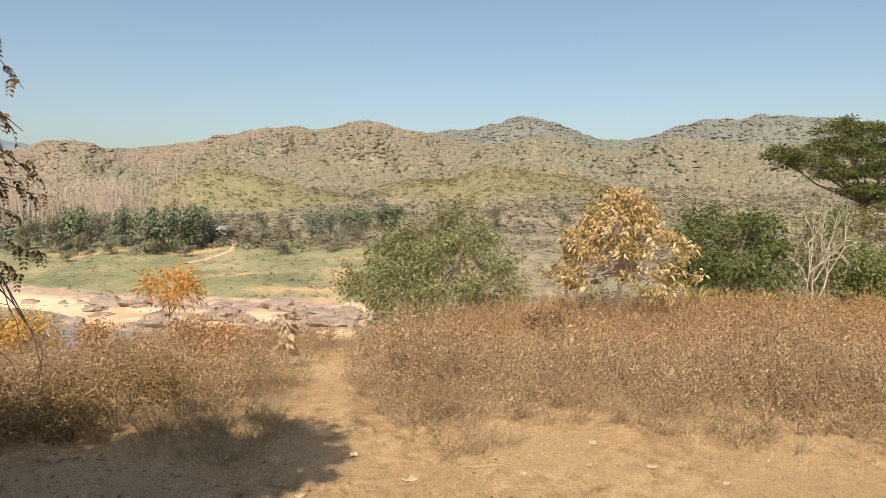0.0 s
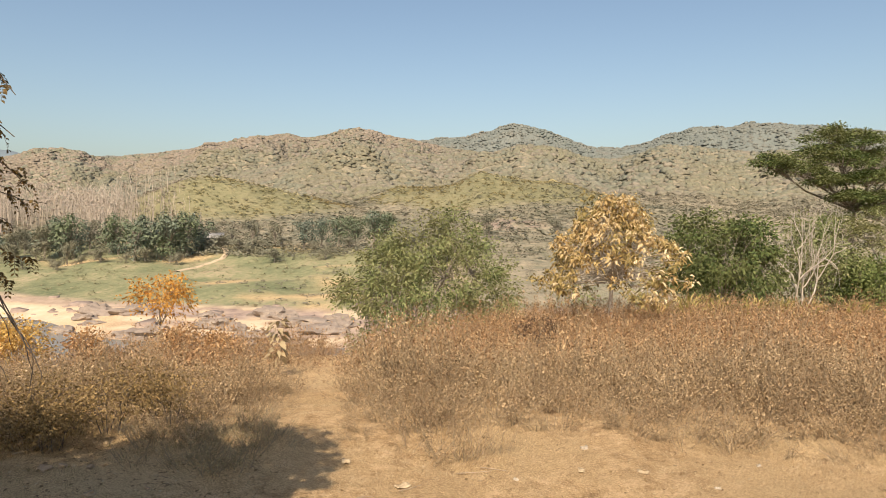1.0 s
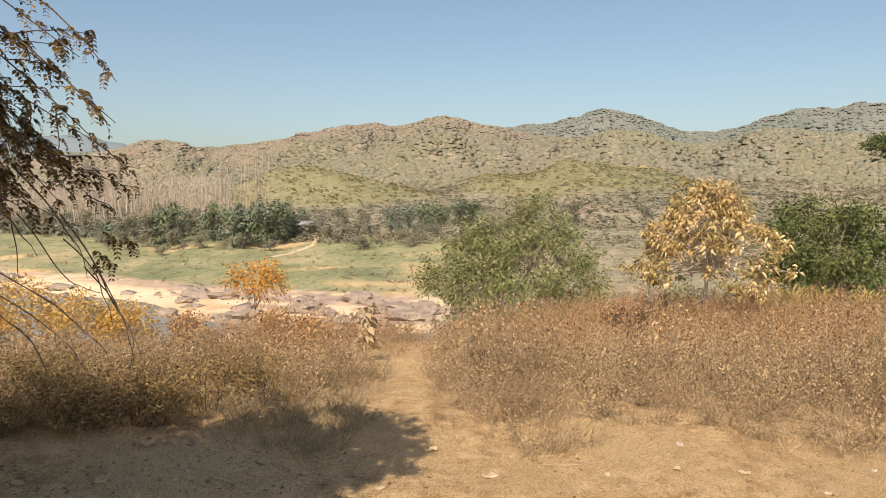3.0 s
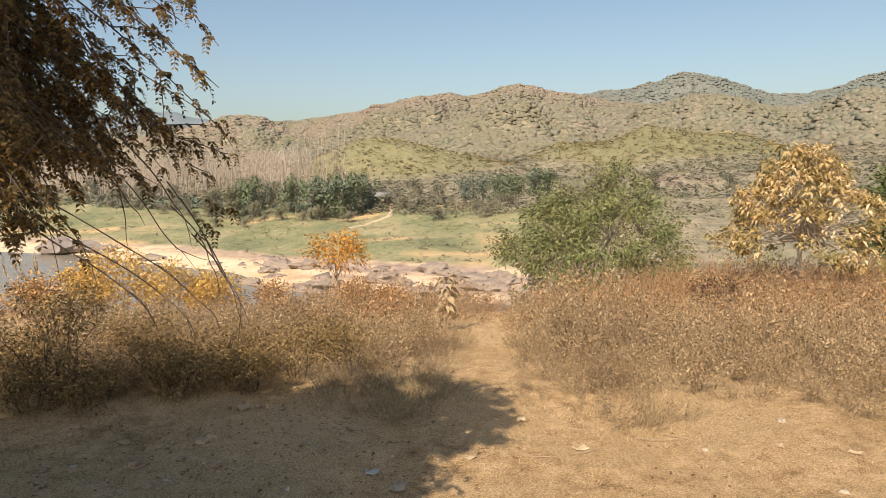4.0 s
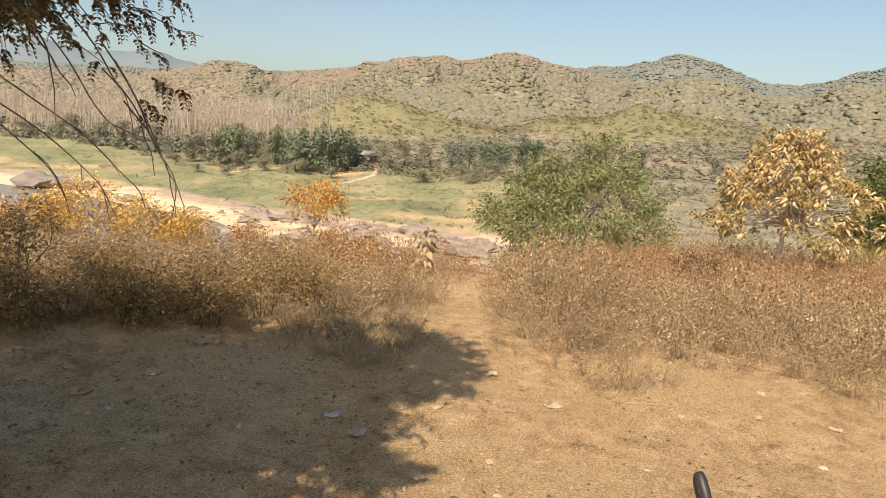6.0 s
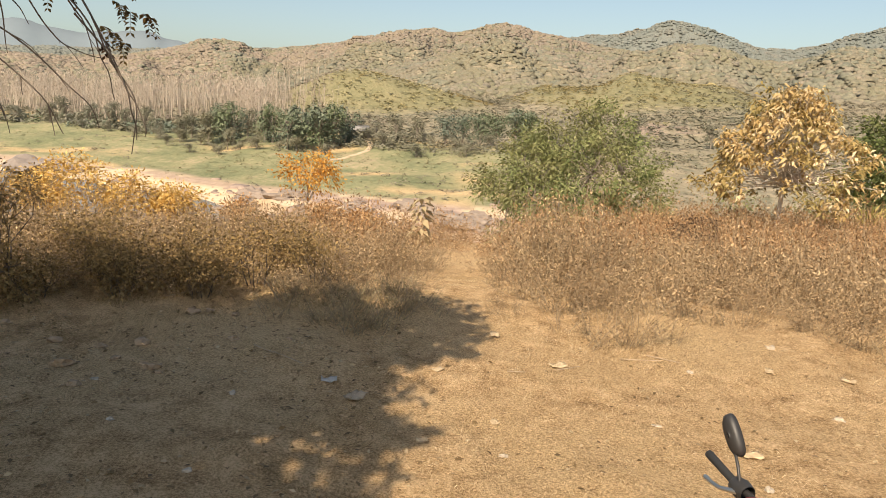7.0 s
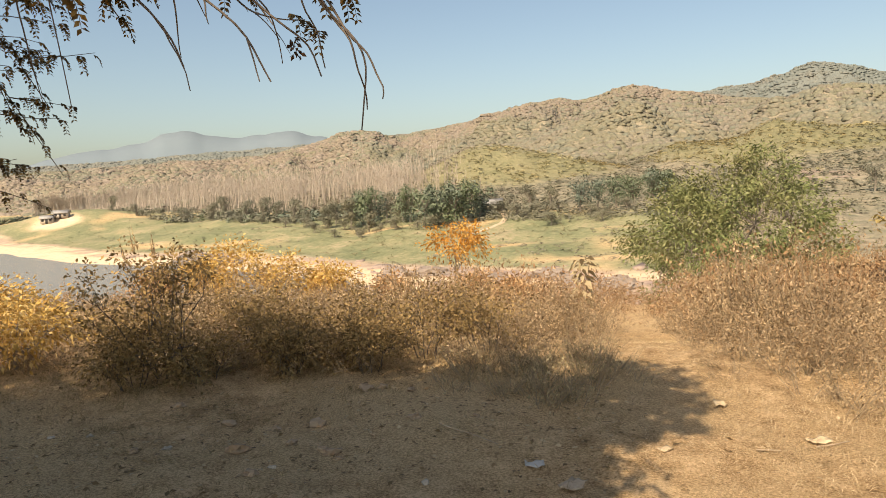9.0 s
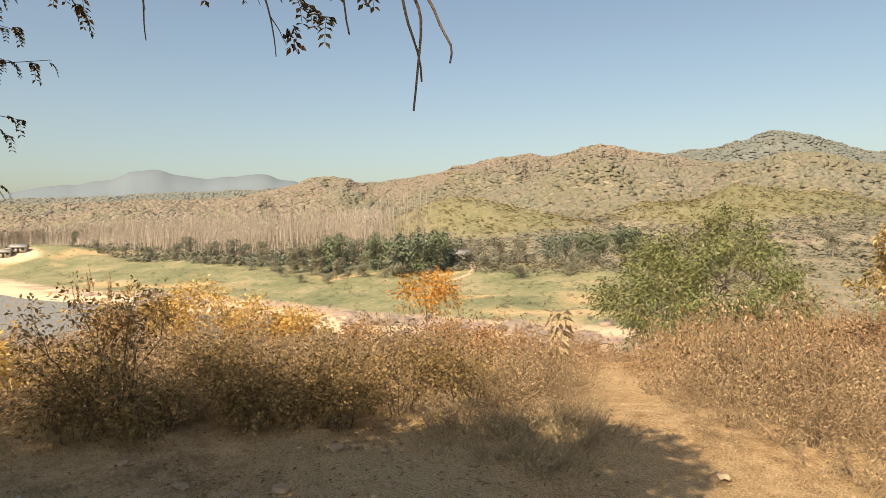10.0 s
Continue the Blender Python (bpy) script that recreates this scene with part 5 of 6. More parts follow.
def bank_tree(tall, wide, seed, leaf, label, lumps=13, per=125):
    """A full dark tree of the far bank; built at the origin."""
    thing = tagged(new("bank_tree"), label, "tree", "trees along the far bank")
    r = np.random.default_rng(seed)
    wood, crown = Soup(), Soup()
    line = bent((0, 0, 0), (0, 0, 1), tall * 0.6, 4, 0.08, r=r)
    wood.tube(line, np.linspace(0.035, 0.015, 5) * tall, 5)
    for _ in range(lumps):
        a, q = r.uniform(0, 6.28), r.uniform(0, 0.4) * wide
        c = np.array([math.cos(a) * q, math.sin(a) * q, tall * r.uniform(0.04, 0.82)])
        wood.tube(np.array([line[2], (line[2] + c) / 2 + (0, 0, 0.05 * tall), c]), np.array([0.014, 0.01, 0.005]) * tall, 3)
        leaf_ball(crown, c, (0.24 * wide, 0.24 * wide, 0.2 * tall), per, 0.042 * tall)
    part("trunk", wood.mesh("trunk", [grey_bark]), thing)
    part("crown", crown.mesh("crown", [leaf]), thing)
    return thing


def make_bank_trees():
    kinds = [bank_tree(9, 8, 1, dark_wood, "dense dark green tree on the far river bank"), bank_tree(12, 8, 2, dark_wood, "tall dark green tree on the far river bank", 12), bank_tree(5, 6.5, 3, green_wood, "low grey-green bushy tree on the far bank"), bank_tree(8, 6, 4, green_wood, "grey-green tree on the far river bank")]
    first = [True] * 4

    def put(kind, az, d, scale=1.0):
        x, y = d * math.sin(radians(az)), d * math.cos(radians(az))
        m = pose(x, y, ground_at(x, y) - 0.3, 0, 0, rng.uniform(0, 360))
        if first[kind]:
            kinds[kind].matrix_basis = m @ Matrix.Scale(scale, 4)
            first[kind] = False
        else:
            copy_thing(kinds[kind], m).scale = (scale,) * 3

    for az in (-11.0, -9.6, -8.2, -6.8, -5.4, -4.3):
        put(0, az, 187 + rng.uniform(0, 6), 1.0 + 0.2 * rng.random())
    for az, d in ((-23.5, 186), (-22.3, 190), (-21.0, 184), (-19.9, 188), (-18.9, 192), (-27.6, 205), (-28.4, 212), (-24.6, 200)):
        put(1, az, d, rng.uniform(0.95, 1.3))
    for az, d in ((-15.3, 184), (-14.2, 188), (-27.0, 190), (-25.8, 186), (-17.2, 196), (-30, 205), (-31.5, 214), (-33, 220), (-34.6, 232), (-3.0, 190), (-1.5, 196), (0.5, 200), (-12.6, 200), (-29, 198), (-36.4, 244), (-38, 258), (-20.5, 178), (-13.3, 172), (-9.2, 170), (-16.0, 186), (-18.4, 196), (-17.5, 198), (-12.2, 190), (-3.6, 184), (-2.2, 188), (-24.0, 180), (-22.8, 182), (-28.6, 186), (-30.8, 196), (-32.4, 204), (-26.2, 196), (-7.4, 182), (-10.2, 181)):
        put(2, az, d, rng.uniform(0.6, 1.1))
    for az, d in ((-26.5, 214), (-30.6, 222), (-33.8, 240), (-37.5, 262), (-40, 285), (-42, 300), (-43.6, 320), (-45.4, 340), (-35.2, 250), (-47, 360), (-39, 275), (-16.5, 205), (4.0, 215), (9.5, 210), (12.5, 190), (-28.0, 198), (-25.2, 204), (-29.4, 208), (-31.2, 214), (-13.2, 196), (-14.9, 194), (-17.6, 206), (-19.2, 200), (-21.6, 200), (-32.8, 226), (-36.2, 250)):
        put(3, az, d, rng.uniform(0.7, 1.25))


make_bank_trees()


def make_bank_shrubs():
    made = []
    for _ in range(6):
        soup = Soup()
        leaf_ball(soup, (0, 0, 0.25), (0.78, 0.78, 0.5), 17, 0.29)
        made.append(soup.arrays())
    n = 6400
    az, s = rng.uniform(-56, 24, n), rng.uniform(13, 88, n)
    d = np.zeros(n) + 150.0
    for _ in range(30):
        d = np.minimum((shore(d * np.sin(np.radians(az))) + s) / np.cos(np.radians(az)), 480)
    x, y = d * np.sin(np.radians(az)), d * np.cos(np.radians(az))
    f = fbm(x / 22, y / 16, 4, 61) + 0.25 * (fbm(x / 7, y / 5, 3, 63) - 0.5)
    lush = (f > 0.44) | (s > 74)
    for leaf, at, label, big in ((fresh_bank, lush & (s < 80) & (x < 4) & (rng.random(n) < 0.35), "low green shrubs and grass on the far bank", 0.75), (green_wood, (s > 66) & (rng.random(n) < np.where(x > 2, 0.45, 0.9)), "grey-green scrub along the far bank", 1.7), (tan_wood, (~lush | (x > 2)) & (rng.random(n) < 0.28), "dry scrub on the far bank", 0.85)):
        m = int(at.sum())
        soup = Soup().scatter(made, np.stack([x, y, height(x, y)], -1)[at], rng.uniform(0, 6.28, m), big * rng.uniform(0.4, 1.5, (m, 1)) * np.array([[1.3, 1.3, 0.7]]))
        tagged(new("bank_scrub", soup.mesh("bank_scrub", [leaf])), label, "scrub", kind="stuff")


fresh_bank = leaf_material("bank_grass", [(0.0, (0.15, 0.162, 0.09)), (0.5, (0.205, 0.21, 0.118)), (1.0, (0.28, 0.262, 0.15))], (0.27, 0.225, 0.135), 0.05, 0.08)
make_bank_shrubs()


def make_thicket_belt():
    """The thick belt of bushes below the stand of bare trunks."""
    made = []
    for _ in range(8):
        soup = Soup()
        for _ in range(3):
            leaf_ball(soup, (rng.uniform(-0.4, 0.4), rng.uniform(-0.4, 0.4), rng.uniform(0.2, 0.6)), (0.4, 0.4, 0.35), 12, 0.2)
        made.append(soup.arrays())
    n = 1500
    az, s = rng.uniform(-55, -14, n), rng.uniform(66, 94, n)
    d = np.zeros(n) + 150.0
    for _ in range(30):
        d = np.minimum((shore(d * np.sin(np.radians(az))) + s) / np.cos(np.radians(az)), 520)
    x, y = d * np.sin(np.radians(az)), d * np.cos(np.radians(az))
    f = fbm(x / 14, y / 9, 3, 171)
    keep = (f > 0.42) & (rng.random(n) < 1 - 0.75 * smooth(-30, -22, az))
    x, y, f = x[keep], y[keep], f[keep]
    dark = f + 0.1 * rng.normal(size=len(x)) > 0.64
    for at, leaf, label in ((dark, dark_wood, "dark green thicket below the bare trees"), (~dark, green_wood, "grey-green thicket below the bare trees")):
        m = int(at.sum())
        soup = Soup().scatter(made, np.stack([x, y, height(x, y) - 0.3], -1)[at], rng.uniform(0, 6.28, m), 3.5 * rng.uniform(0.5, 1.4, (m, 1)) * np.array([[1.2, 1.2, 0.95]]))
        tagged(new("thicket", soup.mesh("thicket", [leaf])), label, "thicket", kind="stuff")


make_thicket_belt()


def rock_soup(r, size, flat=0.6):
    """An angular stone of six broken faces."""
    g = np.array([[-1, -1, -0.6], [1, -1, -0.6], [1, 1, -0.6], [-1, 1, -0.6], [-0.8, -0.8, 0.6], [0.8, -0.7, 0.7], [0.7, 0.8, 0.5], [-0.7, 0.7, 0.75]])
    v = (g + r.normal(size=g.shape) * 0.16) * size / 2 * np.array([1, r.uniform(0.6, 1.0), flat])
    return v, np.array([[0, 3, 2, 1], [4, 5, 6, 7], [0, 1, 5, 4], [1, 2, 6, 5], [2, 3, 7, 6], [3, 0, 4, 7]]), np.zeros(6, int), np.zeros((8, 3))


bank_rock = rough_material("bank_rock", [(0.3, (0.16, 0.12, 0.10)), (0.6, (0.33, 0.25, 0.20)), (0.8, (0.46, 0.38, 0.30))], 0.5, 0.95, 0.5, 5)


def make_bank_rocks():
    r = np.random.default_rng(5)
    made = [rock_soup(r, 1.0, 0.7) for _ in range(8)]
    n = 900
    x = rng.uniform(-190, 60, n)
    s = np.abs(rng.normal(10, 5, n)) - 11 * smooth(-60, -40, x) * rng.random(n)
    y = shore(x) + s
    cluster = fbm(x / 16, y / 8, 3, 151)
    keep = cluster > np.where((x > -36) & (x < 10), 0.45, 0.58)
    x, y = x[keep], y[keep]
    m = len(x)
    size = (0.35 + 2.6 * rng.random((m, 1)) ** 4) * rng.uniform(0.7, 1.4, (m, 3))
    soup = Soup().scatter(made, np.stack([x, y, height(x, y) - 0.15], -1), rng.uniform(0, 6.28, m), size)
    tagged(new("bank_rocks", soup.mesh("bank_rocks", [bank_rock])), "brown weathered rock ledges along the water", "rocks", kind="stuff")


make_bank_rocks()


ledge_rock = rough_material("ledge_rock", [(0.3, (0.15, 0.118, 0.095)), (0.55, (0.26, 0.208, 0.168)), (0.75, (0.42, 0.355, 0.28))], 0.35, 0.95, 0.6, 2.5)
grey_rock = rough_material("grey_rock", [(0.3, (0.15, 0.125, 0.11)), (0.7, (0.27, 0.23, 0.20))], 0.35, 0.95, 0.6, 2.5)


def make_ledges():
    """Broken shelves of rock at the water, among the sand."""
    r = np.random.default_rng(12)
    spots = [(r.uniform(-60, -10), r.uniform(-13, 8), r.uniform(2.5, 7.5), r.uniform(0.22, 0.42), ledge_rock, "mauve-brown weathered rock shelf by the river") for _ in range(30)]
    spots += [(-117, 3, 12, 0.42, grey_rock, "dark grey rounded outcrop beside the sand bank"), (-108, 5, 7, 0.3, grey_rock, "low dark grey rock beside the sand bank"), (-88, 4, 6, 0.25, ledge_rock, "flat brown rock in the sand")]
    for k, (x, s, size, flat, mat, label) in enumerate(spots):
        bm = bmesh.new()
        bmesh.ops.create_icosphere(bm, subdivisions=3, radius=size / 2)
        for v in bm.verts:
            d = v.co.normalized()
            q = 1 + 0.55 * noise.noise(d * 1.5 + Vector((k, 0, 0))) + 0.3 * noise.noise(d * 4 + Vector((0, k, 0)))
            step = round(d.z * 3.5 + 0.6 * noise.noise(d * 2.5)) / 3.5
            v.co = Vector((v.co.x * q, v.co.y * q * 0.7, size / 2 * flat * q * (0.4 * d.z + 0.6 * step)))
        y = float(shore(np.array(float(x)))) + s
        ob = solid("rock_ledge", bm, mat, None, "", False)
        ob.matrix_basis = pose(x, y, ground_at(x, y) + 0.02 * size, 0, 0, r.uniform(-30, 30))
        tagged(ob, label, "rock", "rock shelves along the far bank")


make_ledges()


def make_footpath():
    """The winding dirt path up the far bank."""
    mat = rough_material("path_dirt", [(0.3, (0.46, 0.35, 0.23)), (0.7, (0.60, 0.47, 0.33))], 0.8, 1.0, 0.2, 9)
    line = [(-20.6, 164), (-19.6, 170), (-18.2, 176), (-17.2, 181), (-16.9, 187), (-17.0, 193), (-17.4, 199)]
    az = np.interp(np.linspace(0, 6, 40), range(7), [p[0] for p in line])
    d = np.interp(np.linspace(0, 6, 40), range(7), [p[1] for p in line])
    rows = []
    for half in (-0.65, 0.65):
        x, y = d * np.sin(np.radians(az)) + half, d * np.cos(np.radians(az)) + 0.3 * half
        rows.append(np.stack([x, y, height(x, y) + 0.2], -1))
    low = [p - (0, 0, 1.6) for p in rows]
    v = np.concatenate(rows + low)
    q = [[i, i + 1, 41 + i, 40 + i] for i in range(39)] + [[i, 80 + i, 81 + i, i + 1] for i in range(39)] + [[40 + i, 41 + i, 121 + i, 120 + i] for i in range(39)]
    tagged(new("footpath", Soup().add(v, q).mesh("footpath", [mat])), "pale winding dirt footpath on the far bank", "path", kind="structure")


make_footpath()


def box(soup, lo, hi, mat=0):
    x0, y0, z0 = lo
    x1, y1, z1 = hi
    v = [(x0, y0, z0), (x1, y0, z0), (x1, y1, z0), (x0, y1, z0), (x0, y0, z1), (x1, y0, z1), (x1, y1, z1), (x0, y1, z1)]
    return soup.add(v, [[0, 3, 2, 1], [4, 5, 6, 7], [0, 1, 5, 4], [1, 2, 6, 5], [2, 3, 7, 6], [3, 0, 4, 7]], mat)


plaster = rough_material("plaster", [(0.3, (0.36, 0.31, 0.25)), (0.7, (0.52, 0.46, 0.38))], 1.0, 0.9, 0.2, 8)
tin = rough_material("tin_roof", [(0.3, (0.22, 0.21, 0.20)), (0.7, (0.38, 0.37, 0.35))], 1.2, 0.6, 0.2, 9)
# near-black colour painted as the unlit inside of doors and windows
opening_shade = rough_material("opening_shade_paint", [(0.3, (0.03, 0.028, 0.025)), (0.7, (0.06, 0.055, 0.05))], 1, 0.9)


def hut(az, d, wide, deep, tall, turn, label):
    x, y = d * math.sin(radians(az)), d * math.cos(radians(az))
    thing = tagged(new("hut"), label, "house")
    thing.matrix_basis = pose(x, y, ground_at(x, y) - 0.2, 0, 0, turn)
    w, h = wide / 2, deep / 2
    part("wall", box(Soup(), (-w, -h, 0), (w, h, tall)).mesh("wall", [plaster]), thing)
    roof = Soup()
    e, up = 0.5, 0.34 * deep
    for side in (-1, 1):
        a = [(-w - e, side * (h + e), tall - 0.15), (w + e, side * (h + e), tall - 0.15), (w + e, 0, tall + up), (-w - e, 0, tall + up)]
        b = [(px, py, pz + 0.1) for px, py, pz in a]
        roof.add(a + b, [[0, 3, 2, 1], [4, 5, 6, 7], [0, 1, 5, 4], [1, 2, 6, 5], [2, 3, 7, 6], [3, 0, 4, 7]])
    part("roof", roof.mesh("roof", [tin]), thing)
    part("door", box(Soup(), (-0.5, -h - 0.05, 0), (0.5, -h + 0.02, 2.0)).mesh("door", [opening_shade]), thing)
    for k in (-1, 1):
        part("window", box(Soup(), (k * w * 0.62 - 0.5, -h - 0.05, 1.0), (k * w * 0.62 + 0.5, -h + 0.02, 2.0)).mesh("window", [opening_shade]), thing)
    return thing


hut(-17.9, 205, 5.0, 3.6, 2.2, 12, "small pale hut with a tin roof among trees")
hut(-51.2, 353, 5, 3.5, 2.4, 35, "long pale building on the far embankment")
hut(-50.3, 355, 6, 3.5, 2.4, 30, "low white building on the far embankment")
hut(19.8, 150, 9, 5, 2.6, -8, "low grey-roofed building seen through the trees")

# ---- small things on the ground ----
stone_mat = rough_material("pale_stone", [(0.3, (0.34, 0.28, 0.21)), (0.7, (0.52, 0.44, 0.34))], 12, 0.9, 0.5)
clod_mat = rough_material("clod", [(0.3, (0.24, 0.16, 0.095)), (0.7, (0.42, 0.30, 0.185))], 14, 0.95, 0.6)
paper_mat = rough_material("paper_scrap", [(0.3, (0.36, 0.34, 0.30)), (0.7, (0.50, 0.47, 0.42))], 8, 0.8, 0.3)
wood_mat = rough_material("dead_wood", [(0.3, (0.28, 0.21, 0.14)), (0.7, (0.48, 0.37, 0.25))], 15, 0.85, 0.4)


dead_leaf = rough_material("dead_leaf", [(0.3, (0.40, 0.29, 0.17)), (0.7, (0.60, 0.47, 0.30))], 14, 0.8, 0.3)


def stone(place, size, mat, label, seed, flat=0.6, category="stone"):
    r = np.random.default_rng(seed)
    bm = bmesh.new()
    bmesh.ops.create_icosphere(bm, subdivisions=2, radius=size / 2)
    for v in bm.verts:
        d = v.co.normalized()
        k = 1 + 0.7 * (noise.noise(d * 1.8 + Vector((seed, 0, 0))) + 0.7 * noise.noise(d * 4 + Vector((0, seed, 0))))
        v.co = Vector((v.co.x * k, v.co.y * k * 0.8, v.co.z * k * flat))
    ob = solid("stone" if category == "stone" else "clod", bm, mat, None, "", False)
    ob.matrix_basis = pose(*place, ground_at(*place) + 0.12 * size * flat, 0, 0, r.uniform(0, 360))
    return tagged(ob, label, category, "stones on the ground")


for k, (x, y, s) in enumerate(((-2.13, 4.22, 0.055), (1.42, 5.02, 0.07), (1.33, 6.27, 0.09), (0.62, 5.5, 0.05), (-2.55, 3.7, 0.05), (-1.9, 3.35, 0.05), (0.3, 4.5, 0.05), (0.75, 3.9, 0.055), (-3.3, 3.6, 0.05), (-0.5, 3.9, 0.045), (2.2, 5.4, 0.06), (2.8, 6.0, 0.06), (-3.01, 4.18, 0.05), (-4.75, 4.25, 0.05), (-4.47, 4.3, 0.045), (-3.75, 4.2, 0.06))):
    stone((x, y), s, stone_mat, "small pale stone lying on dusty soil", 100 + k, 0.45)
for k, (x, y, s) in enumerate(((-3.24, 5.67, 0.13), (-3.12, 5.72, 0.08), (-2.83, 4.49, 0.11), (-2.75, 4.43, 0.06), (-2.91, 4.52, 0.07), (-3.36, 4.33, 0.13), (-3.38, 4.74, 0.08), (-3.16, 4.87, 0.12), (-3.77, 4.77, 0.10), (-2.58, 5.09, 0.10), (-3.32, 5.78, 0.07), (-3.1, 4.5, 0.07), (-3.05, 4.05, 0.08), (-2.2, 5.2, 0.06), (-3.9, 4.1, 0.07), (-4.3, 4.9, 0.09), (-2.9, 5.75, 0.08))):
    stone((x, y), s, clod_mat, "rough brown clod of dry earth", 130 + k, 0.5, "clod")


def scrap(place, size, turn, label, mat, seed):
    """A crumpled, bent sheet with thickness."""
    r = np.random.default_rng(seed)
    n = 6
    u, w = np.meshgrid(np.linspace(-0.5, 0.5, n), np.linspace(-0.35, 0.35, n))
    z = r.normal(size=u.shape) * 0.05 + 0.16 * np.abs(u) + 0.1
    top = np.stack([u, w, z], -1).reshape(-1, 3) * size
    low = top - (0, 0, 0.025 * size)
    q = [[j * n + i, j * n + i + 1, (j + 1) * n + i + 1, (j + 1) * n + i] for j in range(n - 1) for i in range(n - 1)]
    rim = [i for i in range(n)] + [j * n + n - 1 for j in range(1, n)] + [(n - 1) * n + i for i in range(n - 2, -1, -1)] + [j * n for j in range(n - 2, 0, -1)]
    side = [[rim[k], rim[(k + 1) % len(rim)], rim[(k + 1) % len(rim)] + n * n, rim[k] + n * n] for k in range(len(rim))]
    soup = Soup().add(np.concatenate([top, low]), q + [[d + n * n for d in reversed(f)] for f in q] + [f[::-1] for f in side])
    ob = new("scrap", soup.mesh("scrap", [mat]))
    ob.matrix_basis = pose(*place, ground_at(*place), 0, 0, turn)
    return tagged(ob, label, "litter")


scrap((-1.67, 4.59), 0.10, 20, "crumpled grey-white paper scrap on the soil", paper_mat, 1)
scrap((-1.43, 4.39), 0.13, 70, "bent grey wood splinter and bark on the soil", wood_mat, 2)
scrap((-0.78, 5.85), 0.10, 100, "pale curled dry leaf standing in the grass", dead_leaf, 3)
scrap((0.75, 4.25), 0.10, 10, "flat pale dry leaf on the ground", dead_leaf, 4)
scrap((-1.05, 4.95), 0.08, 50, "small curled dry leaf on the ground", dead_leaf, 5)
scrap((-0.28, 5.34), 0.12, 30, "long pale dry leaf lying in the grass", dead_leaf, 7)
scrap((1.19, 5.72), 0.08, 80, "small pale dry leaf on the ground", dead_leaf, 8)
scrap((-0.59, 4.31), 0.06, 120, "small pale dry leaf on the ground", dead_leaf, 9)
scrap((-0.93, 3.96), 0.06, 15, "small pale dry leaf on the ground", dead_leaf, 10)
scrap((1.7, 5.7), 0.09, 150, "small curled dry leaf on the ground", dead_leaf, 6)


def stick(place, length, turn, label):
    r = np.random.default_rng(int(100 * length))
    line = bent((0, 0, 0.012), (1, 0, 0), length, 6, 0.06, r=r) * (1, 1, 0.15) + (0, 0, 0.012)
    ob = new("stick", Soup().tube(line, np.linspace(0.0045, 0.0028, 7), 6).mesh("stick", [wood_mat], flat=False))
    ob.matrix_basis = pose(*place, ground_at(*place) + 0.005, 0, 0, turn)
    return tagged(ob, label, "stick")


stick((-0.3, 5.22), 0.22, 35, "short bleached stick on dry grass")
stick((-0.6, 5.05), 0.12, 5, "short broken stick on dry grass")
stick((-2.35, 4.95), 0.5, -30, "long thin dead branch lying on the soil")
stick((0.15, 5.6), 0.3, 4, "pale straw stalk at the edge of the weeds")
stick((0.35, 5.75), 0.24, -18, "pale broken stalk at the edge of the weeds")
stick((-3.7, 6.0), 0.5, 60, "grey leaning dead stick beside the shrubs")


# ---- motorbike ----
black_rubber = plain_material("black_rubber", (0.02, 0.02, 0.02), 0.7)
black_plastic = plain_material("black_plastic", (0.025, 0.024, 0.024), 0.45)
red_paint = plain_material("red_paint", (0.55, 0.02, 0.03), 0.3)
chrome = plain_material("steel", (0.62, 0.62, 0.60), 0.3, 1.0)
mirror_glass = plain_material("mirror_glass", (0.85, 0.86, 0.87), 0.12, 1.0)
lamp_glass = plain_material("lamp_glass", (0.7, 0.7, 0.7), 0.2)


def rod(points, radius, sides=10):
    return Soup().tube(np.array(points), radius, sides)


def ring_mesh(major, minor, mat, name, steps=36, sides=10):
    """A tyre or rim standing in the xz plane."""
    a = np.arange(steps) * 2 * np.pi / steps
    b = np.arange(sides) * 2 * np.pi / sides
    A, B = np.meshgrid(a, b, indexing="ij")
    v = np.stack([(major + minor * np.cos(B)) * np.cos(A), minor * np.sin(B), (major + minor * np.cos(B)) * np.sin(A)], -1).reshape(-1, 3)
    q = [[i * sides + j, ((i + 1) % steps) * sides + j, ((i + 1) % steps) * sides + (j + 1) % sides, i * sides + (j + 1) % sides] for i in range(steps) for j in range(sides)]
    return Soup().add(v, q).mesh(name, [mat], flat=False)


def hull(name, sections, mat, parent, label=""):
    """A rounded shell through sections of (x, z, half height, half width)."""
    rows, k = [], 12
    ang = np.arange(k) * 2 * np.pi / k
    for x, z, h, w in sections:
        c, s = np.cos(ang), np.sin(ang)
        rows.append(np.stack([0 * c + x, w * np.sign(c) * np.abs(c) ** 0.7, z + h * np.sign(s) * np.abs(s) ** 0.7], -1))
    v = np.concatenate(rows)
    q = [[i * k + j, i * k + (j + 1) % k, (i + 1) * k + (j + 1) % k, (i + 1) * k + j] for i in range(len(rows) - 1) for j in range(k)]
    for end in (0, len(rows) - 1):
        q += [[end * k + a, end * k + b, end * k + c, end * k + d] for a, b, c, d in ((0, 1, 2, 11), (2, 3, 10, 11), (3, 4, 9, 10), (4, 5, 8, 9), (5, 6, 7, 8))]
    return part(name, Soup().add(v, q).mesh(name, [mat], flat=False), parent, label)


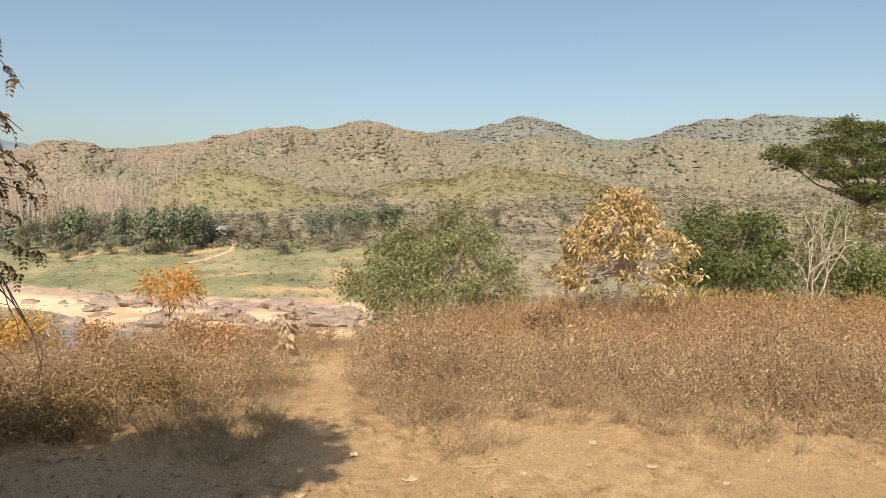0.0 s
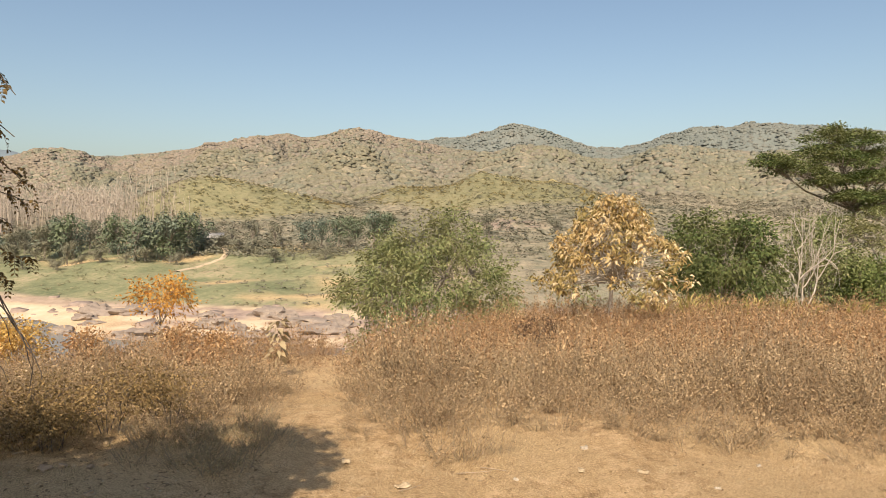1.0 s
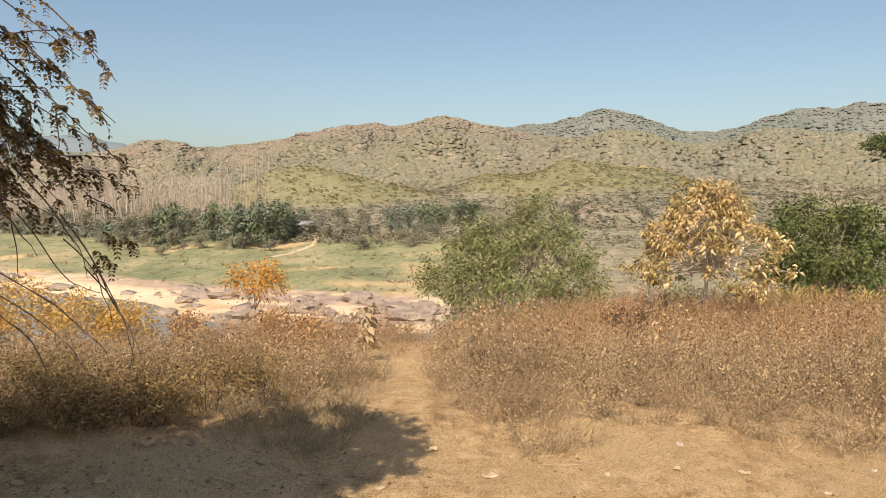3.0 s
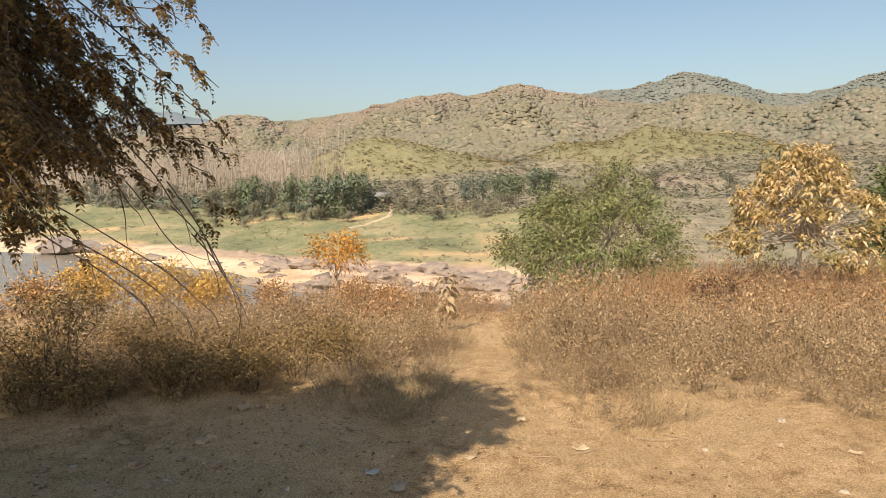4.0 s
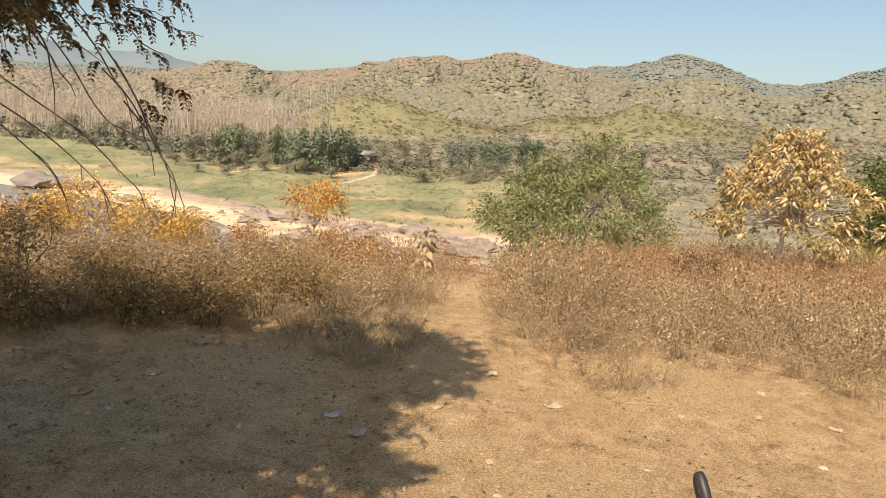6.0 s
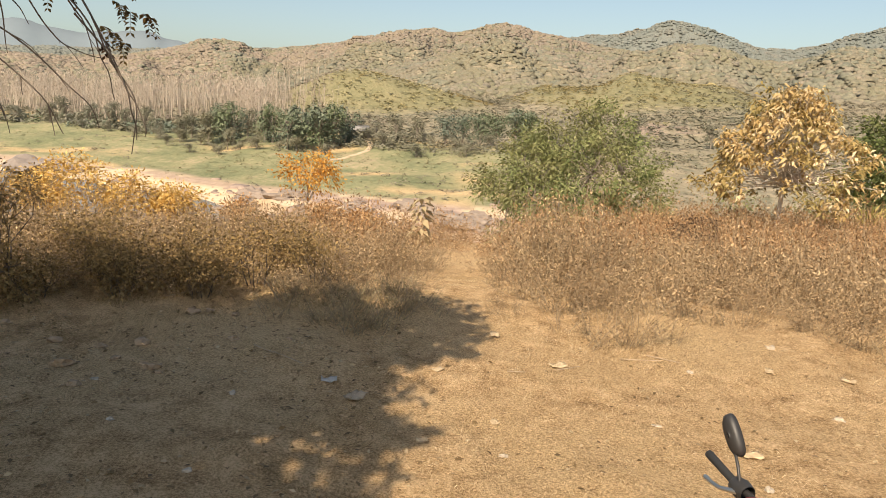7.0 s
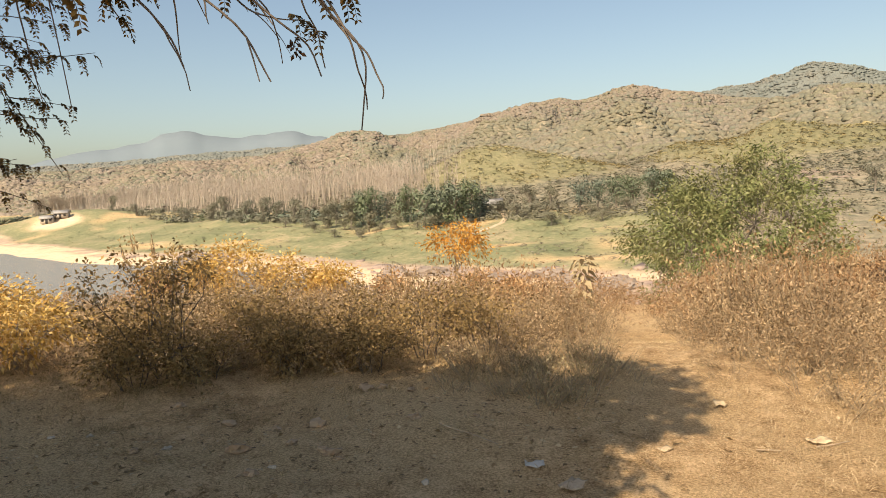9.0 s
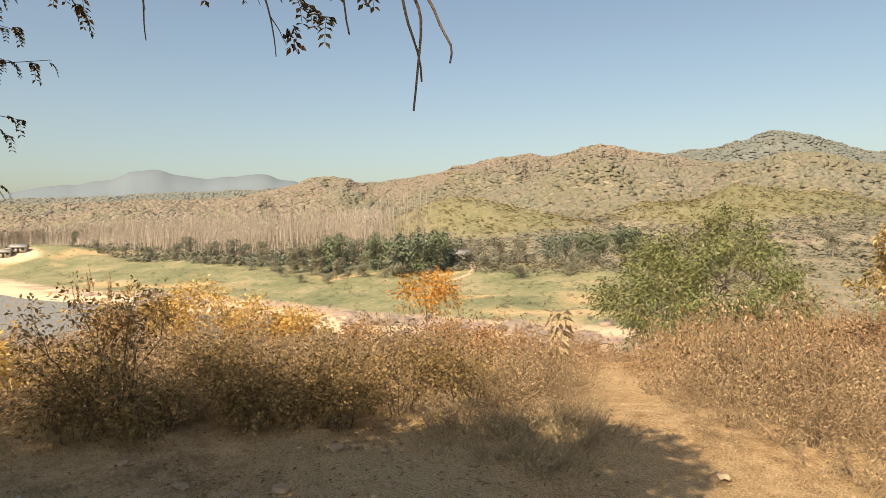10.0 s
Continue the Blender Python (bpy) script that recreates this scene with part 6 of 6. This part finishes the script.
def make_bike():
    """A small motorbike on its stand, +x ahead, +y to its left."""
    bike = tagged(new("motorbike"), "small red and black motorbike parked on the dusty ground", "motorbike")
    bike.matrix_basis = pose(*BIKE, 0, 0, BIKE_TURN) @ Matrix.Scale(0.9, 4)
    for name, x in (("front_wheel", 0.34), ("rear_wheel", -0.86)):
        wheel = part(name, ring_mesh(0.235, 0.012, chrome, "rim"), bike)
        wheel.location = (x, 0, 0.28)
        part("tyre", ring_mesh(0.252, 0.034, black_rubber, "tyre"), wheel)
        for k in range(16):
            a = k * math.pi / 8
            spoke = Soup().tube([(0.02 * math.cos(a), 0.02 * (-1) ** k, 0.02 * math.sin(a)), (0.235 * math.cos(a), 0, 0.235 * math.sin(a))], 0.0025, 4)
            part("spoke", spoke.mesh("spoke", [chrome]), wheel)
        part("hub", rod([(0, -0.06, 0), (0, -0.05, 0), (0, 0.05, 0), (0, 0.06, 0)], np.array([0.02, 0.035, 0.035, 0.02])).mesh("hub", [chrome], flat=False), wheel)
    for side in (-1, 1):
        part("fork", rod([(0.34, side * 0.075, 0.28), (0.12, side * 0.075, 0.78)], 0.017).mesh("fork", [chrome], flat=False), bike)
        part("shock", rod([(-0.84, side * 0.1, 0.3), (-0.7, side * 0.1, 0.62)], 0.02).mesh("shock", [chrome], flat=False), bike)
    hull("mudguard", [(0.62, 0.42, 0.01, 0.03), (0.5, 0.55, 0.02, 0.05), (0.34, 0.6, 0.025, 0.055), (0.16, 0.5, 0.02, 0.05)], red_paint, bike, "red front mudguard")
    hull("leg_shield", [(0.22, 0.55, 0.14, 0.05), (0.15, 0.58, 0.24, 0.13), (0.08, 0.55, 0.24, 0.16), (-0.02, 0.48, 0.12, 0.08)], red_paint, bike, "red front leg shield")
    head = hull("headlamp_cowl", [(0.235, 0.86, 0.04, 0.05), (0.19, 0.865, 0.075, 0.10), (0.10, 0.865, 0.06, 0.125), (0.02, 0.87, 0.04, 0.10)], red_paint, bike, "red handlebar cowl")
    hull("headlamp", [(0.265, 0.85, 0.02, 0.03), (0.25, 0.855, 0.045, 0.065), (0.22, 0.86, 0.05, 0.075)], lamp_glass, head, "clear headlamp glass")
    hull("frame_cover", [(0.0, 0.42, 0.06, 0.05), (-0.25, 0.40, 0.08, 0.07), (-0.5, 0.52, 0.11, 0.1), (-0.8, 0.60, 0.09, 0.1), (-1.1, 0.64, 0.05, 0.06)], red_paint, bike, "red body panels")
    hull("seat", [(-0.22, 0.65, 0.03, 0.07), (-0.4, 0.68, 0.045, 0.12), (-0.75, 0.70, 0.045, 0.13), (-1.05, 0.71, 0.03, 0.10)], black_plastic, bike, "black padded seat")
    hull("engine", [(0.0, 0.30, 0.05, 0.06), (-0.15, 0.30, 0.09, 0.11), (-0.35, 0.30, 0.09, 0.12), (-0.5, 0.31, 0.05, 0.07)], chrome, bike, "grey metal engine block")
    part("exhaust", rod([(-0.05, -0.1, 0.24), (-0.3, -0.13, 0.2), (-0.6, -0.15, 0.24), (-1.1, -0.16, 0.36)], np.array([0.02, 0.025, 0.045, 0.045])).mesh("exhaust", [chrome], flat=False), bike)
    part("stand", rod([(-0.3, 0.1, 0.22), (-0.36, 0.26, 0.0)], 0.012).mesh("stand", [black_plastic], flat=False), bike)
    bar = part("handlebar", rod([(0.0, 0.34, 0.90), (0.05, 0.17, 0.885), (0.09, 0, 0.87), (0.05, -0.17, 0.885), (0.0, -0.34, 0.90)], 0.011).mesh("handlebar", [black_plastic], flat=False), bike)
    for side in (-1, 1):
        grip = rod([(0.045, side * 0.2, 0.888), (0.03, side * 0.24, 0.89), (0.0, side * 0.34, 0.90), (-0.002, side * 0.345, 0.90)], np.array([0.012, 0.0125, 0.0135, 0.009]), 12)
        part("grip", grip.mesh("grip", [black_rubber], flat=False), bar, "ribbed black rubber grip")
        lever = rod([(0.075, side * 0.16, 0.885), (0.095, side * 0.21, 0.878), (0.085, side * 0.25, 0.874), (0.075, side * 0.275, 0.872), (0.074, side * 0.282, 0.872)], np.array([0.008, 0.006, 0.0055, 0.008, 0.006]), 8)
        part("lever", lever.mesh("lever", [chrome], flat=False), bar, "silver brake lever")
        part("switch_box", rod([(0.06, side * 0.14, 0.886), (0.055, side * 0.165, 0.887), (0.048, side * 0.195, 0.888)], np.array([0.024, 0.03, 0.024]), 12).mesh("switch_box", [black_plastic], flat=False), bar)
        mirror = part("mirror", rod([(0.065, side * 0.165, 0.90), (0.06, side * 0.185, 0.95), (0.04, side * 0.215, 0.97)], 0.0045, 8).mesh("mirror_stalk", [black_plastic], flat=False), bike, "black mirror on a thin stalk")
        shell = []
        k = 16
        a = np.arange(k) * 2 * np.pi / k
        rows = []
        for depth, size in ((0.021, 0.12), (0.020, 0.45), (0.016, 0.78), (0.008, 0.96), (-0.006, 1.0)):
            u, w = np.cos(a), np.sin(a)
            rows.append(np.stack([0 * u + depth, 0.062 * size * np.sign(u) * np.abs(u) ** 0.75, 0.028 * size * np.sign(w) * np.abs(w) ** 0.75], -1))
        v = np.concatenate(rows)
        q = [[i * k + j, i * k + (j + 1) % k, (i + 1) * k + (j + 1) % k, (i + 1) * k + j] for i in range(4) for j in range(k)]
        for end in (0, 4):
            q += [[end * k + j, end * k + j + 1, end * k + 15 - (j + 1), end * k + 15 - j] for j in range(7)]
        turn = np.array(Euler((radians(MIRROR_ROLL * side), radians(MIRROR_TIP), radians(MIRROR_YAW * side))).to_matrix())
        seat_at = np.array([0.03, side * 0.235, 1.015])
        part("housing", Soup().add(v @ turn.T + seat_at, q).mesh("housing", [black_plastic], flat=False), mirror, "black plastic mirror housing")
        pane = np.stack([0 * a - 0.0075, 0.056 * np.sign(np.cos(a)) * np.abs(np.cos(a)) ** 0.75, 0.023 * np.sign(np.sin(a)) * np.abs(np.sin(a)) ** 0.75], -1)
        part("glass", Soup().add(pane @ turn.T + seat_at, [[j, j + 1, 15 - (j + 1), 15 - j] for j in range(7)]).mesh("glass", [mirror_glass]), mirror, "mirror glass")


BIKE = (0.359, 2.299, -0.02)
BIKE_TURN = 217.0
MIRROR_ROLL, MIRROR_TIP, MIRROR_YAW = 55.0, 0.0, 7.0
make_bike()
